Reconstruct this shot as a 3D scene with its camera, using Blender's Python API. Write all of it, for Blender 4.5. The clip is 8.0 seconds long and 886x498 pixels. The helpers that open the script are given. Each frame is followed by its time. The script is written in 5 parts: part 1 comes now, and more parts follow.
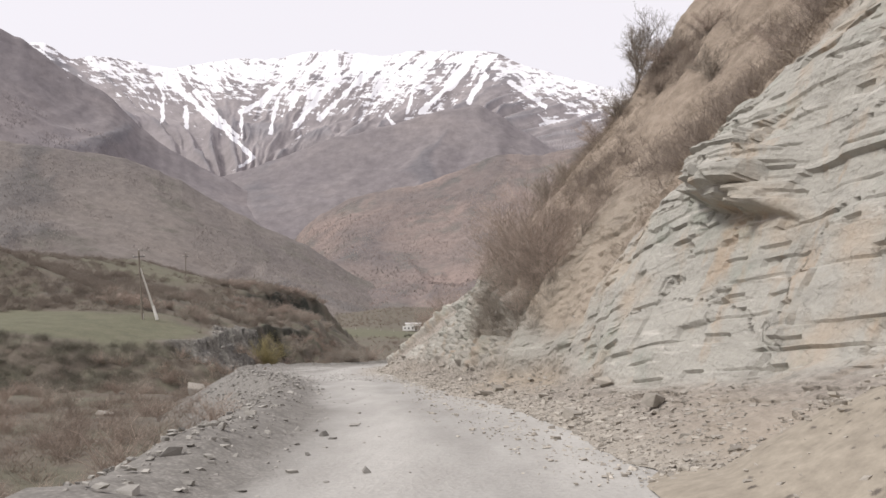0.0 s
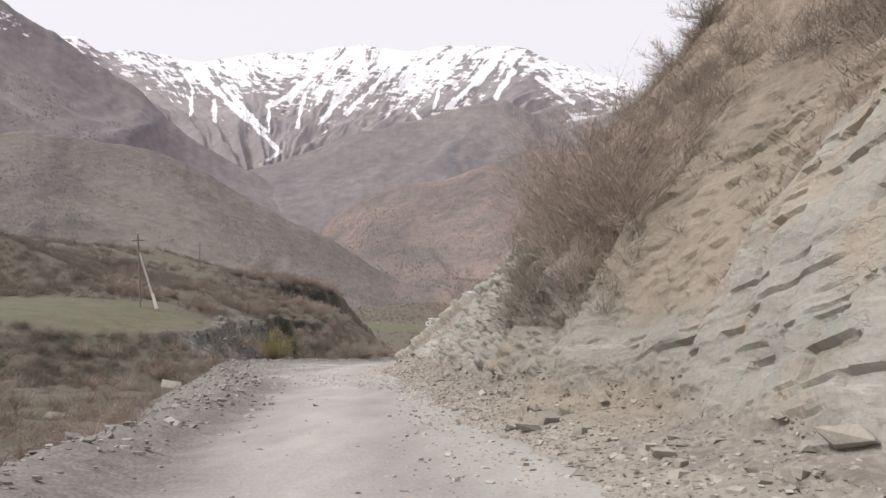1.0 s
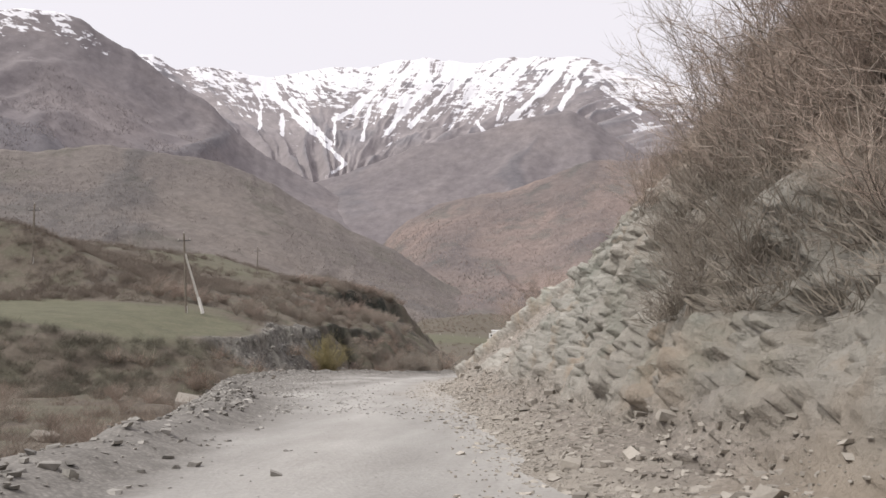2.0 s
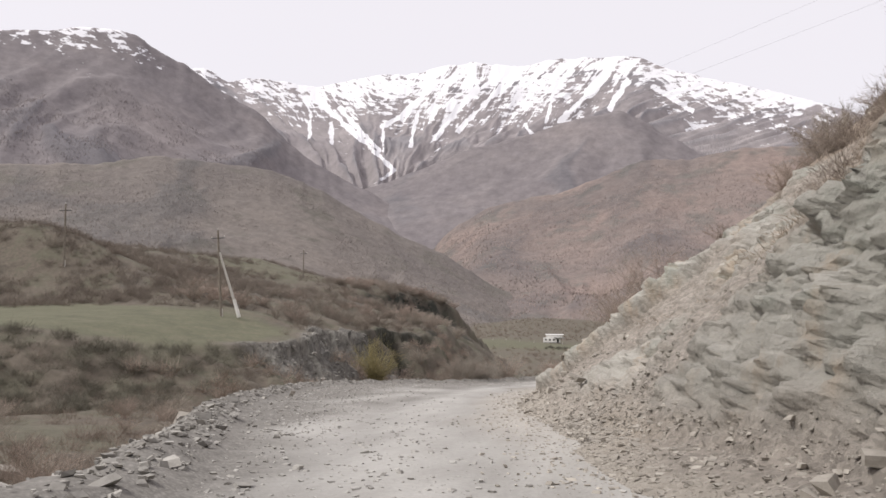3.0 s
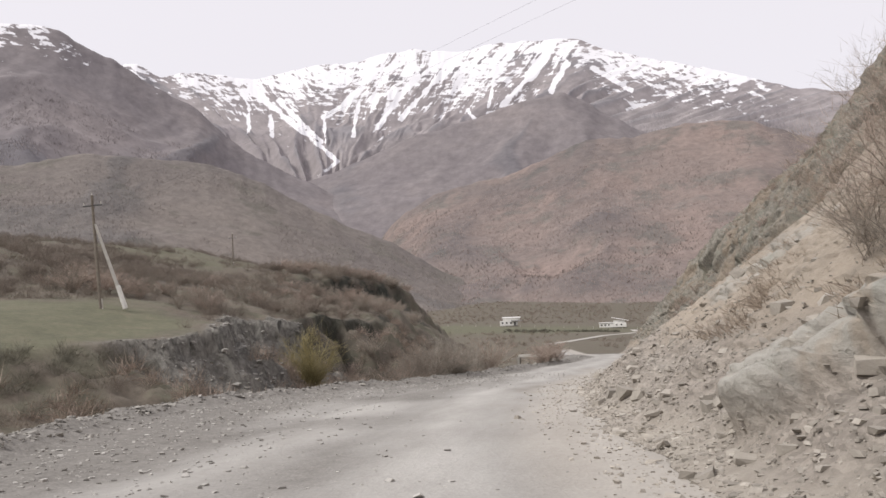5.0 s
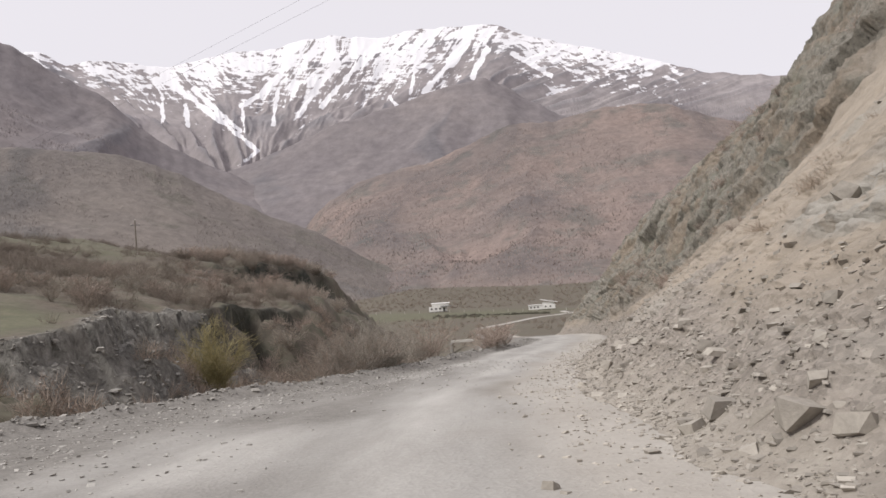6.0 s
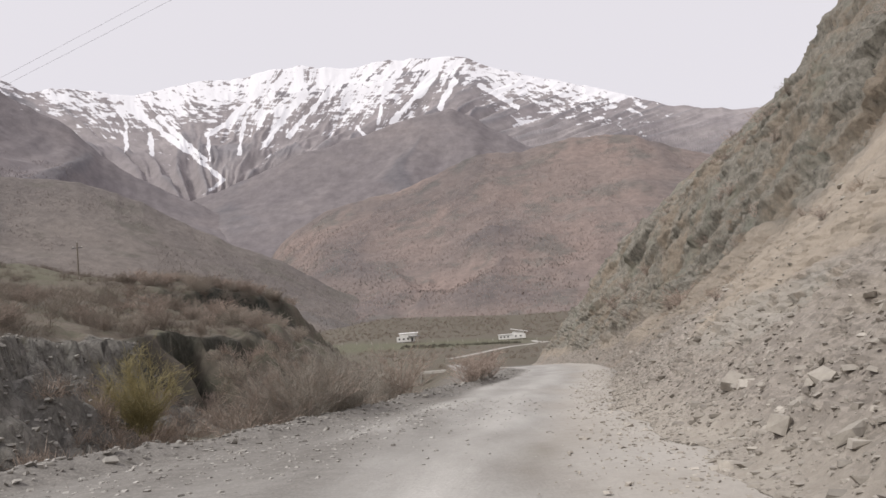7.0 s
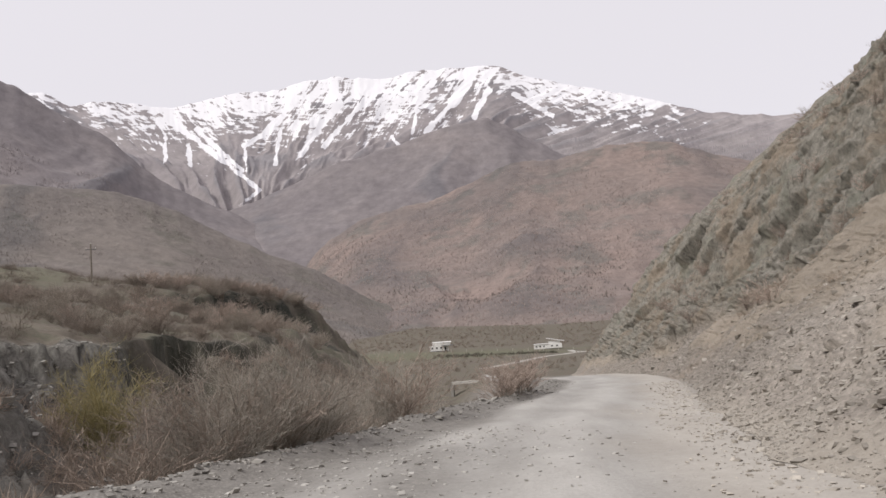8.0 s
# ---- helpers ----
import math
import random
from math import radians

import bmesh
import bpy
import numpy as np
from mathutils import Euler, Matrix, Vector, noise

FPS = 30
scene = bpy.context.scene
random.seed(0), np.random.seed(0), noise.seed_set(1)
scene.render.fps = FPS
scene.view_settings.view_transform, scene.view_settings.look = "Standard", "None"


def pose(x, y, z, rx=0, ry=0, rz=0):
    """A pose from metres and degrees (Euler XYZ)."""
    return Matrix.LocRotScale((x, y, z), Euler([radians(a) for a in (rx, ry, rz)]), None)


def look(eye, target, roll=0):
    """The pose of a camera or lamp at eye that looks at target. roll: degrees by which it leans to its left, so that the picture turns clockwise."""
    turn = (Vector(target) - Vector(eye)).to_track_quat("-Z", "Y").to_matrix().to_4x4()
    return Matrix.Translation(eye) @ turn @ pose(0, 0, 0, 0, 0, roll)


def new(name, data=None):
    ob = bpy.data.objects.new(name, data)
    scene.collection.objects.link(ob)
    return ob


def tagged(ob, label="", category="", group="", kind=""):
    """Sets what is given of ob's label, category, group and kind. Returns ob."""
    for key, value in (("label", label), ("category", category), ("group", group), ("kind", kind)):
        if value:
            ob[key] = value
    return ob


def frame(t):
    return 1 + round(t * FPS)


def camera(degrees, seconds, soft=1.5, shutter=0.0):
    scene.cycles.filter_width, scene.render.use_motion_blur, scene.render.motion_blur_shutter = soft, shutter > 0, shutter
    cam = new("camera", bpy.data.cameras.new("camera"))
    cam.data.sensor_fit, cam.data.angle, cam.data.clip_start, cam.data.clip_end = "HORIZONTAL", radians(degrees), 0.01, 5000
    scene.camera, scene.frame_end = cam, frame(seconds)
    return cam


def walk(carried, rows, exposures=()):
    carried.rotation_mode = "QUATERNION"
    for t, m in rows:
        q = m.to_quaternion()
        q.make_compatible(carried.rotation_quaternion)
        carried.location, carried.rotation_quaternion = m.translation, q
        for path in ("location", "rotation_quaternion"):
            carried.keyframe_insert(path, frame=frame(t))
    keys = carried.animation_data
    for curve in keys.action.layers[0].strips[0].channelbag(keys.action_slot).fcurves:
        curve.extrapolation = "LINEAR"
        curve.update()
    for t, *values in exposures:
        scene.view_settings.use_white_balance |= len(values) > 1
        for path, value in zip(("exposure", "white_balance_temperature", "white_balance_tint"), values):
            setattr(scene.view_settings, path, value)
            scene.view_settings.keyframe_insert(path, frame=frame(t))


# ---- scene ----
cam = camera(60.5, 8.0, soft=1.5)
PATH = [
    (0.0, 0.00, 0.00, 1.50, 97.84, 0.01, 2.73),
    (0.5, 0.02, 5.66, 1.55, 97.68, -0.60, 3.60),
    (1.0, -0.23, 11.28, 1.58, 97.54, -0.95, 4.51),
    (1.5, -0.77, 16.76, 1.55, 97.83, -1.46, 6.53),
    (2.0, -1.63, 22.22, 1.52, 98.34, -1.83, 9.19),
    (2.2, -2.08, 24.38, 1.51, 98.53, -1.88, 9.93),
    (3.3, -5.52, 36.91, 1.67, 98.66, -0.99, 13.87),
    (3.5, -6.13, 39.19, 1.68, 98.71, -0.61, 14.18),
    (4.0, -7.58, 44.95, 1.70, 98.28, 0.55, 14.36),
    (4.5, -8.89, 50.74, 1.69, 98.12, 1.35, 13.08),
    (4.7, -9.40, 53.01, 1.68, 98.08, 1.45, 11.75),
    (5.8, -11.61, 65.41, 1.58, 96.75, 3.95, 5.11),
    (6.0, -11.91, 67.54, 1.60, 96.61, 4.22, 4.29),
    (6.5, -12.62, 72.83, 1.64, 97.00, 4.61, 2.37),
    (7.0, -13.06, 78.13, 1.63, 98.71, 4.57, 1.86),
    (7.5, -13.06, 83.39, 1.60, 99.48, 4.55, 1.95),
    (8.0, -12.94, 88.87, 1.58, 99.64, 4.23, 4.45),
]
walk(cam, [(t, pose(*p)) for t, *p in PATH], exposures=[(0.0, 0.27), (2.0, 0.24), (4.5, 0.20), (6.0, 0.13), (7.0, 0.05), (8.0, 0.08)])

# ---------------------------------------------------------------- light
world = bpy.data.worlds.new("overcast_sky")
scene.world = world
world.use_nodes = True
wn, wl = world.node_tree.nodes, world.node_tree.links
wn.clear()
sky = wn.new("ShaderNodeTexSky")
sky.sky_type, sky.sun_disc = "NISHITA", False
sky.sun_elevation, sky.sun_rotation = radians(48), radians(-120)
sky.dust_density = 4.0
cloud = wn.new("ShaderNodeMix")
cloud.data_type = "RGBA"
cloud.inputs["Factor"].default_value = 0.86
scale_sky = wn.new("ShaderNodeVectorMath")
scale_sky.operation = "SCALE"
scale_sky.inputs["Scale"].default_value = 0.10
wl.new(sky.outputs["Color"], scale_sky.inputs[0])
wl.new(scale_sky.outputs[0], cloud.inputs["A"])
cloud.inputs["B"].default_value = (0.86, 0.82, 0.86, 1)
back = wn.new("ShaderNodeBackground")
back.inputs["Strength"].default_value = 1.0
wl.new(cloud.outputs["Result"], back.inputs["Color"])
wout = wn.new("ShaderNodeOutputWorld")
wl.new(back.outputs[0], wout.inputs["Surface"])

sun = new("sun", bpy.data.lights.new("sun", "SUN"))
sun.data.energy, sun.data.angle, sun.data.color = 2.35, radians(14), (1.0, 0.965, 0.91)
sun.matrix_world = look((-60, -30, 80), (0, 0, 0))


# ---------------------------------------------------------------- noise on grids
def lattice(ix, iy, seed):
    h = (ix.astype(np.int64) * 374761393 + iy.astype(np.int64) * 668265263 + seed * 1274126177) & 0xFFFFFFFF
    h = ((h ^ (h >> 13)) * 1274126177) & 0xFFFFFFFF
    h = ((h ^ (h >> 16)) * 2246822519) & 0xFFFFFFFF
    return ((h ^ (h >> 15)) & 0xFFFFFF) / float(0xFFFFFF)


def soft_noise(x, y, seed=0):
    """Smooth value noise in 0..1."""
    x, y = np.broadcast_arrays(np.asarray(x, float), np.asarray(y, float))
    ix, iy = np.floor(x), np.floor(y)
    fx, fy = x - ix, y - iy
    fx, fy = fx * fx * (3 - 2 * fx), fy * fy * (3 - 2 * fy)
    a, b = lattice(ix, iy, seed), lattice(ix + 1, iy, seed)
    c, d = lattice(ix, iy + 1, seed), lattice(ix + 1, iy + 1, seed)
    return (a * (1 - fx) + b * fx) * (1 - fy) + (c * (1 - fx) + d * fx) * fy


def fbm(x, y, octaves=4, seed=0, gain=0.5):
    """Layered noise, about -1..1."""
    total, amp, norm = 0.0, 1.0, 0.0
    for k in range(octaves):
        total = total + amp * (2 * soft_noise(x * 2 ** k + 13.7 * k, y * 2 ** k - 7.1 * k, seed + k) - 1)
        norm += amp
        amp *= gain
    return total / norm


def ridged(x, y, octaves=4, seed=0):
    """Sharp crests at 1, troughs towards 0."""
    total, amp, norm = 0.0, 1.0, 0.0
    for k in range(octaves):
        total = total + amp * (1 - np.abs(2 * soft_noise(x * 2 ** k + 3.3 * k, y * 2 ** k + 9.2 * k, seed + k) - 1))
        norm += amp
        amp *= 0.5
    return total / norm


def blocks(x, y, seed=0):
    """Angular cells: each a tilted facet at its own depth, about -1..1; and the distance to the joint, 0 at it."""
    x, y = np.broadcast_arrays(np.asarray(x, float), np.asarray(y, float))
    bx, by = np.floor(x), np.floor(y)
    best = np.full(x.shape, 9.0)
    second = np.full(x.shape, 9.0)
    out = np.zeros(x.shape)
    for i in (-1, 0, 1):
        for j in (-1, 0, 1):
            cx, cy = bx + i, by + j
            px, py = cx + lattice(cx, cy, seed), cy + lattice(cx, cy, seed + 1)
            d = (x - px) ** 2 + (y - py) ** 2
            depth = (2 * lattice(cx, cy, seed + 2) - 1
                     + (x - px) * (2 * lattice(cx, cy, seed + 3) - 1) * 0.75 + (y - py) * (2 * lattice(cx, cy, seed + 4) - 1) * 0.75)
            near = d < best
            second = np.where(near, best, np.minimum(second, d))
            out = np.where(near, depth, out)
            best = np.where(near, d, best)
    return out, np.sqrt(second) - np.sqrt(best)


def courses(s, t, w, h, seed=0):
    """Bedded blocks: a number 0..1 for each block, and the metres to its lower joint and to its side joint."""
    tt = t / h + 0.6 * soft_noise(s / (3.1 * w), t / (5 * h), seed + 1)
    row = np.floor(tt)
    fr = tt - row
    ss = s / w * (0.65 + 0.7 * lattice(row, row * 0, seed + 2)) + 17 * lattice(row, row * 0, seed + 3) + 0.25 * fr * (lattice(row, row * 0, seed + 6) - 0.5)
    col = np.floor(ss)
    fc = ss - col
    return lattice(row, col, seed + 4), fr * h, np.minimum(fc, 1 - fc) * w


def proud(v, out, back):
    """Most blocks flush, some standing out, some broken back."""
    return out * np.clip(v - 0.6, 0, 1) / 0.4 - back * np.clip(0.3 - v, 0, 1) / 0.3


def step(a, b, x):
    t = np.clip((x - a) / (b - a), 0, 1)
    return t * t * (3 - 2 * t)


def mix(a, b, f):
    return a * (1 - f) + b * f


def grid_mesh(name, X, Y, Z, material, smooth=True, masks=None, uv=None):
    """One sheet from three arrays of the same shape."""
    n, m = X.shape
    me = bpy.data.meshes.new(name)
    me.vertices.add(n * m)
    me.vertices.foreach_set("co", np.stack([X, Y, Z], -1).astype(np.float32).ravel())
    k = np.arange(n * m).reshape(n, m)
    quads = np.stack([k[:-1, :-1], k[1:, :-1], k[1:, 1:], k[:-1, 1:]], -1).reshape(-1, 4)
    me.loops.add(quads.size)
    me.loops.foreach_set("vertex_index", quads.ravel().astype(np.int32))
    me.polygons.add(len(quads))
    me.polygons.foreach_set("loop_start", (np.arange(len(quads)) * 4).astype(np.int32))
    me.update(calc_edges=True)
    me.polygons.foreach_set("use_smooth", np.full(len(quads), smooth))
    for key, value in (masks or {}).items():
        me.attributes.new(key, "FLOAT", "POINT").data.foreach_set("value", value.astype(np.float32).ravel())
    me.materials.append(material)
    me.validate()
    return new(name, me)


# ---------------------------------------------------------------- materials
class Paint:
    """Short hand for node materials."""

    def __init__(self, name):
        self.m = bpy.data.materials.new(name)
        self.m.use_nodes = True
        self.n, self.l = self.m.node_tree.nodes, self.m.node_tree.links
        self.b = self.n["Principled BSDF"]
        self.b.inputs["Specular IOR Level"].default_value = 0.25
        self.p = self.n.new("ShaderNodeNewGeometry").outputs["Position"]

    def put(self, socket, value):
        if hasattr(value, "links"):
            self.l.new(value, socket)
        elif isinstance(value, tuple):
            socket.default_value = (*value, 1) if len(value) == 3 and len(socket.default_value) == 4 else value
        else:
            socket.default_value = value

    def noise(self, scale, detail=4, rough=0.55, stretch=(1, 1, 1), turn=(0, 0, 0), warp=0.0):
        mp = self.n.new("ShaderNodeMapping")
        self.put(mp.inputs["Scale"], stretch)
        self.put(mp.inputs["Rotation"], turn)
        self.l.new(self.p, mp.inputs["Vector"])
        t = self.n.new("ShaderNodeTexNoise")
        self.l.new(mp.outputs[0], t.inputs["Vector"])
        t.inputs["Scale"].default_value, t.inputs["Detail"].default_value = scale, detail
        t.inputs["Roughness"].default_value, t.inputs["Distortion"].default_value = rough, warp
        return t.outputs[0]

    def cells(self, scale, stretch=(1, 1, 1), feature="F1", out="Distance"):
        mp = self.n.new("ShaderNodeMapping")
        self.put(mp.inputs["Scale"], stretch)
        self.l.new(self.p, mp.inputs["Vector"])
        t = self.n.new("ShaderNodeTexVoronoi")
        t.feature = feature
        self.l.new(mp.outputs[0], t.inputs["Vector"])
        t.inputs["Scale"].default_value = scale
        return t.outputs[out]

    def ramp(self, value, *stops):
        r = self.n.new("ShaderNodeValToRGB")
        while len(r.color_ramp.elements) < len(stops):
            r.color_ramp.elements.new(0.5)
        for e, (at, c) in zip(r.color_ramp.elements, stops):
            e.position = at
            e.color = (c, c, c, 1) if isinstance(c, (int, float)) else (*c, 1)
        self.l.new(value, r.inputs[0])
        return r.outputs[0]

    def blend(self, a, b, f, how="MIX"):
        x = self.n.new("ShaderNodeMix")
        x.data_type, x.blend_type = "RGBA", how
        self.put(x.inputs["Factor"], f)
        self.put(x.inputs["A"], a)
        self.put(x.inputs["B"], b)
        return x.outputs["Result"]

    def maths(self, how, a, b=0.0):
        x = self.n.new("ShaderNodeMath")
        x.operation = how
        self.put(x.inputs[0], a)
        self.put(x.inputs[1], b)
        return x.outputs[0]

    def mask(self, name):
        a = self.n.new("ShaderNodeAttribute")
        a.attribute_name = name
        return a.outputs["Fac"]

    def random(self):
        return self.n.new("ShaderNodeObjectInfo").outputs["Random"]

    def island(self):
        return self.n["Geometry"].outputs["Random Per Island"] if "Geometry" in self.n else self.n.new("ShaderNodeNewGeometry").outputs["Random Per Island"]

    def relief(self, height, strength=0.5, distance=0.05):
        x = self.n.new("ShaderNodeBump")
        x.inputs["Strength"].default_value, x.inputs["Distance"].default_value = strength, distance
        self.l.new(height, x.inputs["Height"])
        if self.b.inputs["Normal"].links:
            self.l.new(self.b.inputs["Normal"].links[0].from_socket, x.inputs["Normal"])
        self.l.new(x.outputs[0], self.b.inputs["Normal"])

    def done(self, colour, rough=0.9):
        self.put(self.b.inputs["Base Color"], colour)
        self.put(self.b.inputs["Roughness"], rough)
        return self.m


def ground_material():
    """Pale gravel road, dark shale edges, dead grass, green turf and grey eroded banks."""
    k = Paint("valley_ground")
    grain = k.noise(9, 6, 0.7)
    stones = k.cells(16)
    broad = k.noise(0.5, 3)
    road = k.ramp(k.noise(0.9, 5, 0.6, stretch=(1, 0.25, 1)), (0.3, (0.345, 0.332, 0.312)), (0.7, (0.455, 0.442, 0.42)))
    road = k.blend(road, k.ramp(k.mask("worn"), (0.0, 0.88), (1.0, 1.06)), 1.0, "MULTIPLY")
    road = k.blend(road, k.ramp(grain, (0.3, 0.66), (0.75, 1.0)), 0.55, "MULTIPLY")
    shale = k.ramp(k.noise(3, 6, 0.7), (0.3, (0.175, 0.165, 0.151)), (0.7, (0.305, 0.289, 0.268)))
    shale = k.blend(shale, k.ramp(stones, (0.0, 1.1), (0.6, 0.55)), 0.6, "MULTIPLY")
    grass = k.ramp(k.noise(0.22, 6, 0.65), (0.32, (0.105, 0.091, 0.074)), (0.46, (0.150, 0.128, 0.104)), (0.60, (0.130, 0.124, 0.092)), (0.75, (0.185, 0.157, 0.126)))
    grass = k.blend(grass, k.ramp(k.noise(1.6, 6, 0.75), (0.32, 0.6), (0.68, 1.15)), 0.8, "MULTIPLY")
    turf = k.ramp(k.noise(0.35, 6, 0.7), (0.3, (0.108, 0.106, 0.074)), (0.5, (0.135, 0.135, 0.090)), (0.62, (0.155, 0.146, 0.102)), (0.75, (0.19, 0.166, 0.122)))
    turf = k.blend(turf, k.ramp(k.noise(2.2, 6, 0.75), (0.3, 0.66), (0.7, 1.12)), 0.7, "MULTIPLY")
    eroded = k.noise(1.5, 8, 0.75, stretch=(1, 1, 0.55), warp=0.5)
    bank = k.ramp(eroded, (0.34, (0.07, 0.068, 0.062)), (0.46, (0.17, 0.164, 0.15)), (0.58, (0.27, 0.26, 0.24)), (0.72, (0.40, 0.382, 0.355)))
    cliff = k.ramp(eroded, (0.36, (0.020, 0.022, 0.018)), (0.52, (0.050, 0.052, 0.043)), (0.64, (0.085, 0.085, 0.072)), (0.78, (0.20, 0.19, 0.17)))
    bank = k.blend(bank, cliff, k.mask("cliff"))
    c = k.blend(grass, turf, k.mask("turf"))
    c = k.blend(c, bank, k.mask("bank"))
    c = k.blend(c, shale, k.mask("shale"))
    road = k.blend(road, k.ramp(k.noise(2.5, 5, 0.65), (0.3, (0.345, 0.30, 0.245)), (0.7, (0.46, 0.41, 0.35))), k.mask("tan"))
    c = k.blend(c, road, k.mask("road"))
    k.relief(k.maths("MULTIPLY", eroded, k.mask("bank")), 0.8, 0.7)
    k.relief(broad, 0.3, 0.2)
    k.relief(grain, 0.5, 0.03)
    k.relief(stones, 0.4, 0.02)
    return k.done(c, 0.95)


def hillside_material():
    """Bedded grey rock, tan earth and grey scree."""
    k = Paint("cut_slope")
    bed = k.noise(1.3, 8, 0.7, stretch=(0.6, 0.45, 2.0), turn=(0.22, -0.15, 0), warp=0.7)
    patch = k.noise(0.35, 4, 0.6)
    fine = k.noise(14, 6, 0.75)
    rock = k.ramp(bed, (0.25, (0.27, 0.26, 0.235)), (0.42, (0.375, 0.362, 0.328)), (0.58, (0.435, 0.42, 0.382)), (0.75, (0.34, 0.332, 0.306)))
    rock = k.blend(rock, (0.46, 0.35, 0.25), k.ramp(patch, (0.52, 0.0), (0.68, 0.5)))
    rock = k.blend(rock, (0.43, 0.315, 0.215), k.ramp(k.noise(0.9, 4, 0.6, stretch=(1, 1, 0.22)), (0.56, 0.0), (0.68, 0.55)))
    rock = k.blend(rock, (0.30, 0.325, 0.285), k.ramp(k.noise(0.5, 5, 0.65), (0.54, 0.0), (0.66, 0.55)))
    rock = k.blend(rock, (0.60, 0.575, 0.53), k.ramp(k.noise(1.7, 5, 0.6, stretch=(0.3, 0.3, 2.6), turn=(0.2, -0.1, 0)), (0.60, 0.0), (0.68, 0.7)))
    crag = k.ramp(k.noise(2.6, 8, 0.72, stretch=(1, 1, 0.6)), (0.34, (0.10, 0.094, 0.080)), (0.44, (0.225, 0.212, 0.182)), (0.58, (0.30, 0.28, 0.243)), (0.72, (0.45, 0.42, 0.37)))
    crag = k.blend(crag, k.ramp(k.noise(3.5, 6, 0.7), (0.35, (0.24, 0.185, 0.135)), (0.65, (0.37, 0.29, 0.215))), k.ramp(k.noise(0.16, 5, 0.65), (0.47, 0.0), (0.60, 0.55)))
    crag = k.blend(crag, (0.225, 0.235, 0.195), k.ramp(k.noise(0.22, 5, 0.65, stretch=(1, 1, 0.7)), (0.54, 0.0), (0.64, 0.55)))
    rock = k.blend(rock, crag, k.mask("crag"))
    chips = k.ramp(k.cells(9, stretch=(1, 1, 1.6), out="Color"), (0.2, 0.2), (0.8, 0.8))
    scree = k.ramp(k.noise(2.2, 6, 0.7), (0.3, (0.238, 0.213, 0.187)), (0.55, (0.318, 0.285, 0.250)), (0.75, (0.395, 0.357, 0.315)))
    scree = k.blend(scree, chips, 0.3, "OVERLAY")
    earth = k.ramp(k.noise(0.7, 6, 0.7, stretch=(1, 1, 0.5)), (0.32, (0.27, 0.238, 0.20)), (0.5, (0.36, 0.312, 0.256)), (0.62, (0.395, 0.34, 0.28)), (0.75, (0.44, 0.395, 0.335)))
    brush = k.ramp(k.noise(1.1, 6, 0.7), (0.3, (0.235, 0.192, 0.152)), (0.55, (0.335, 0.275, 0.222)), (0.75, (0.41, 0.345, 0.28)))
    c = k.blend(scree, earth, k.mask("earth"))
    c = k.blend(c, brush, k.mask("brush"))
    c = k.blend(c, rock, k.mask("rock"))
    c = k.blend(c, k.ramp(k.noise(2.5, 5, 0.65), (0.3, (0.33, 0.297, 0.255)), (0.7, (0.44, 0.403, 0.353))), k.maths("MULTIPLY", k.mask("dust"), 0.95))
    c = k.blend(c, k.ramp(fine, (0.25, 0.7), (0.7, 1.0)), 0.5, "MULTIPLY")
    seam = k.maths("ABSOLUTE", k.maths("SUBTRACT", k.noise(0.9, 5, 0.55, stretch=(0.6, 0.6, 1.9), turn=(0.2, -0.1, 0), warp=0.15), 0.5))
    bare = k.maths("SUBTRACT", 1.0, k.mask("rock"))
    k.relief(k.maths("MAXIMUM", k.ramp(seam, (0.0, 0.0), (0.006, 1.0)), bare), 0.5, 0.10)
    k.relief(bed, 0.4, 0.08)
    k.relief(k.maths("MULTIPLY", k.mask("crag"), k.noise(1.3, 9, 0.75, stretch=(1, 1, 0.6), warp=0.3)), 0.8, 0.5)
    k.relief(fine, 0.8, 0.05)
    k.relief(k.cells(7), 0.4, 0.05)
    return k.done(c, 0.92)


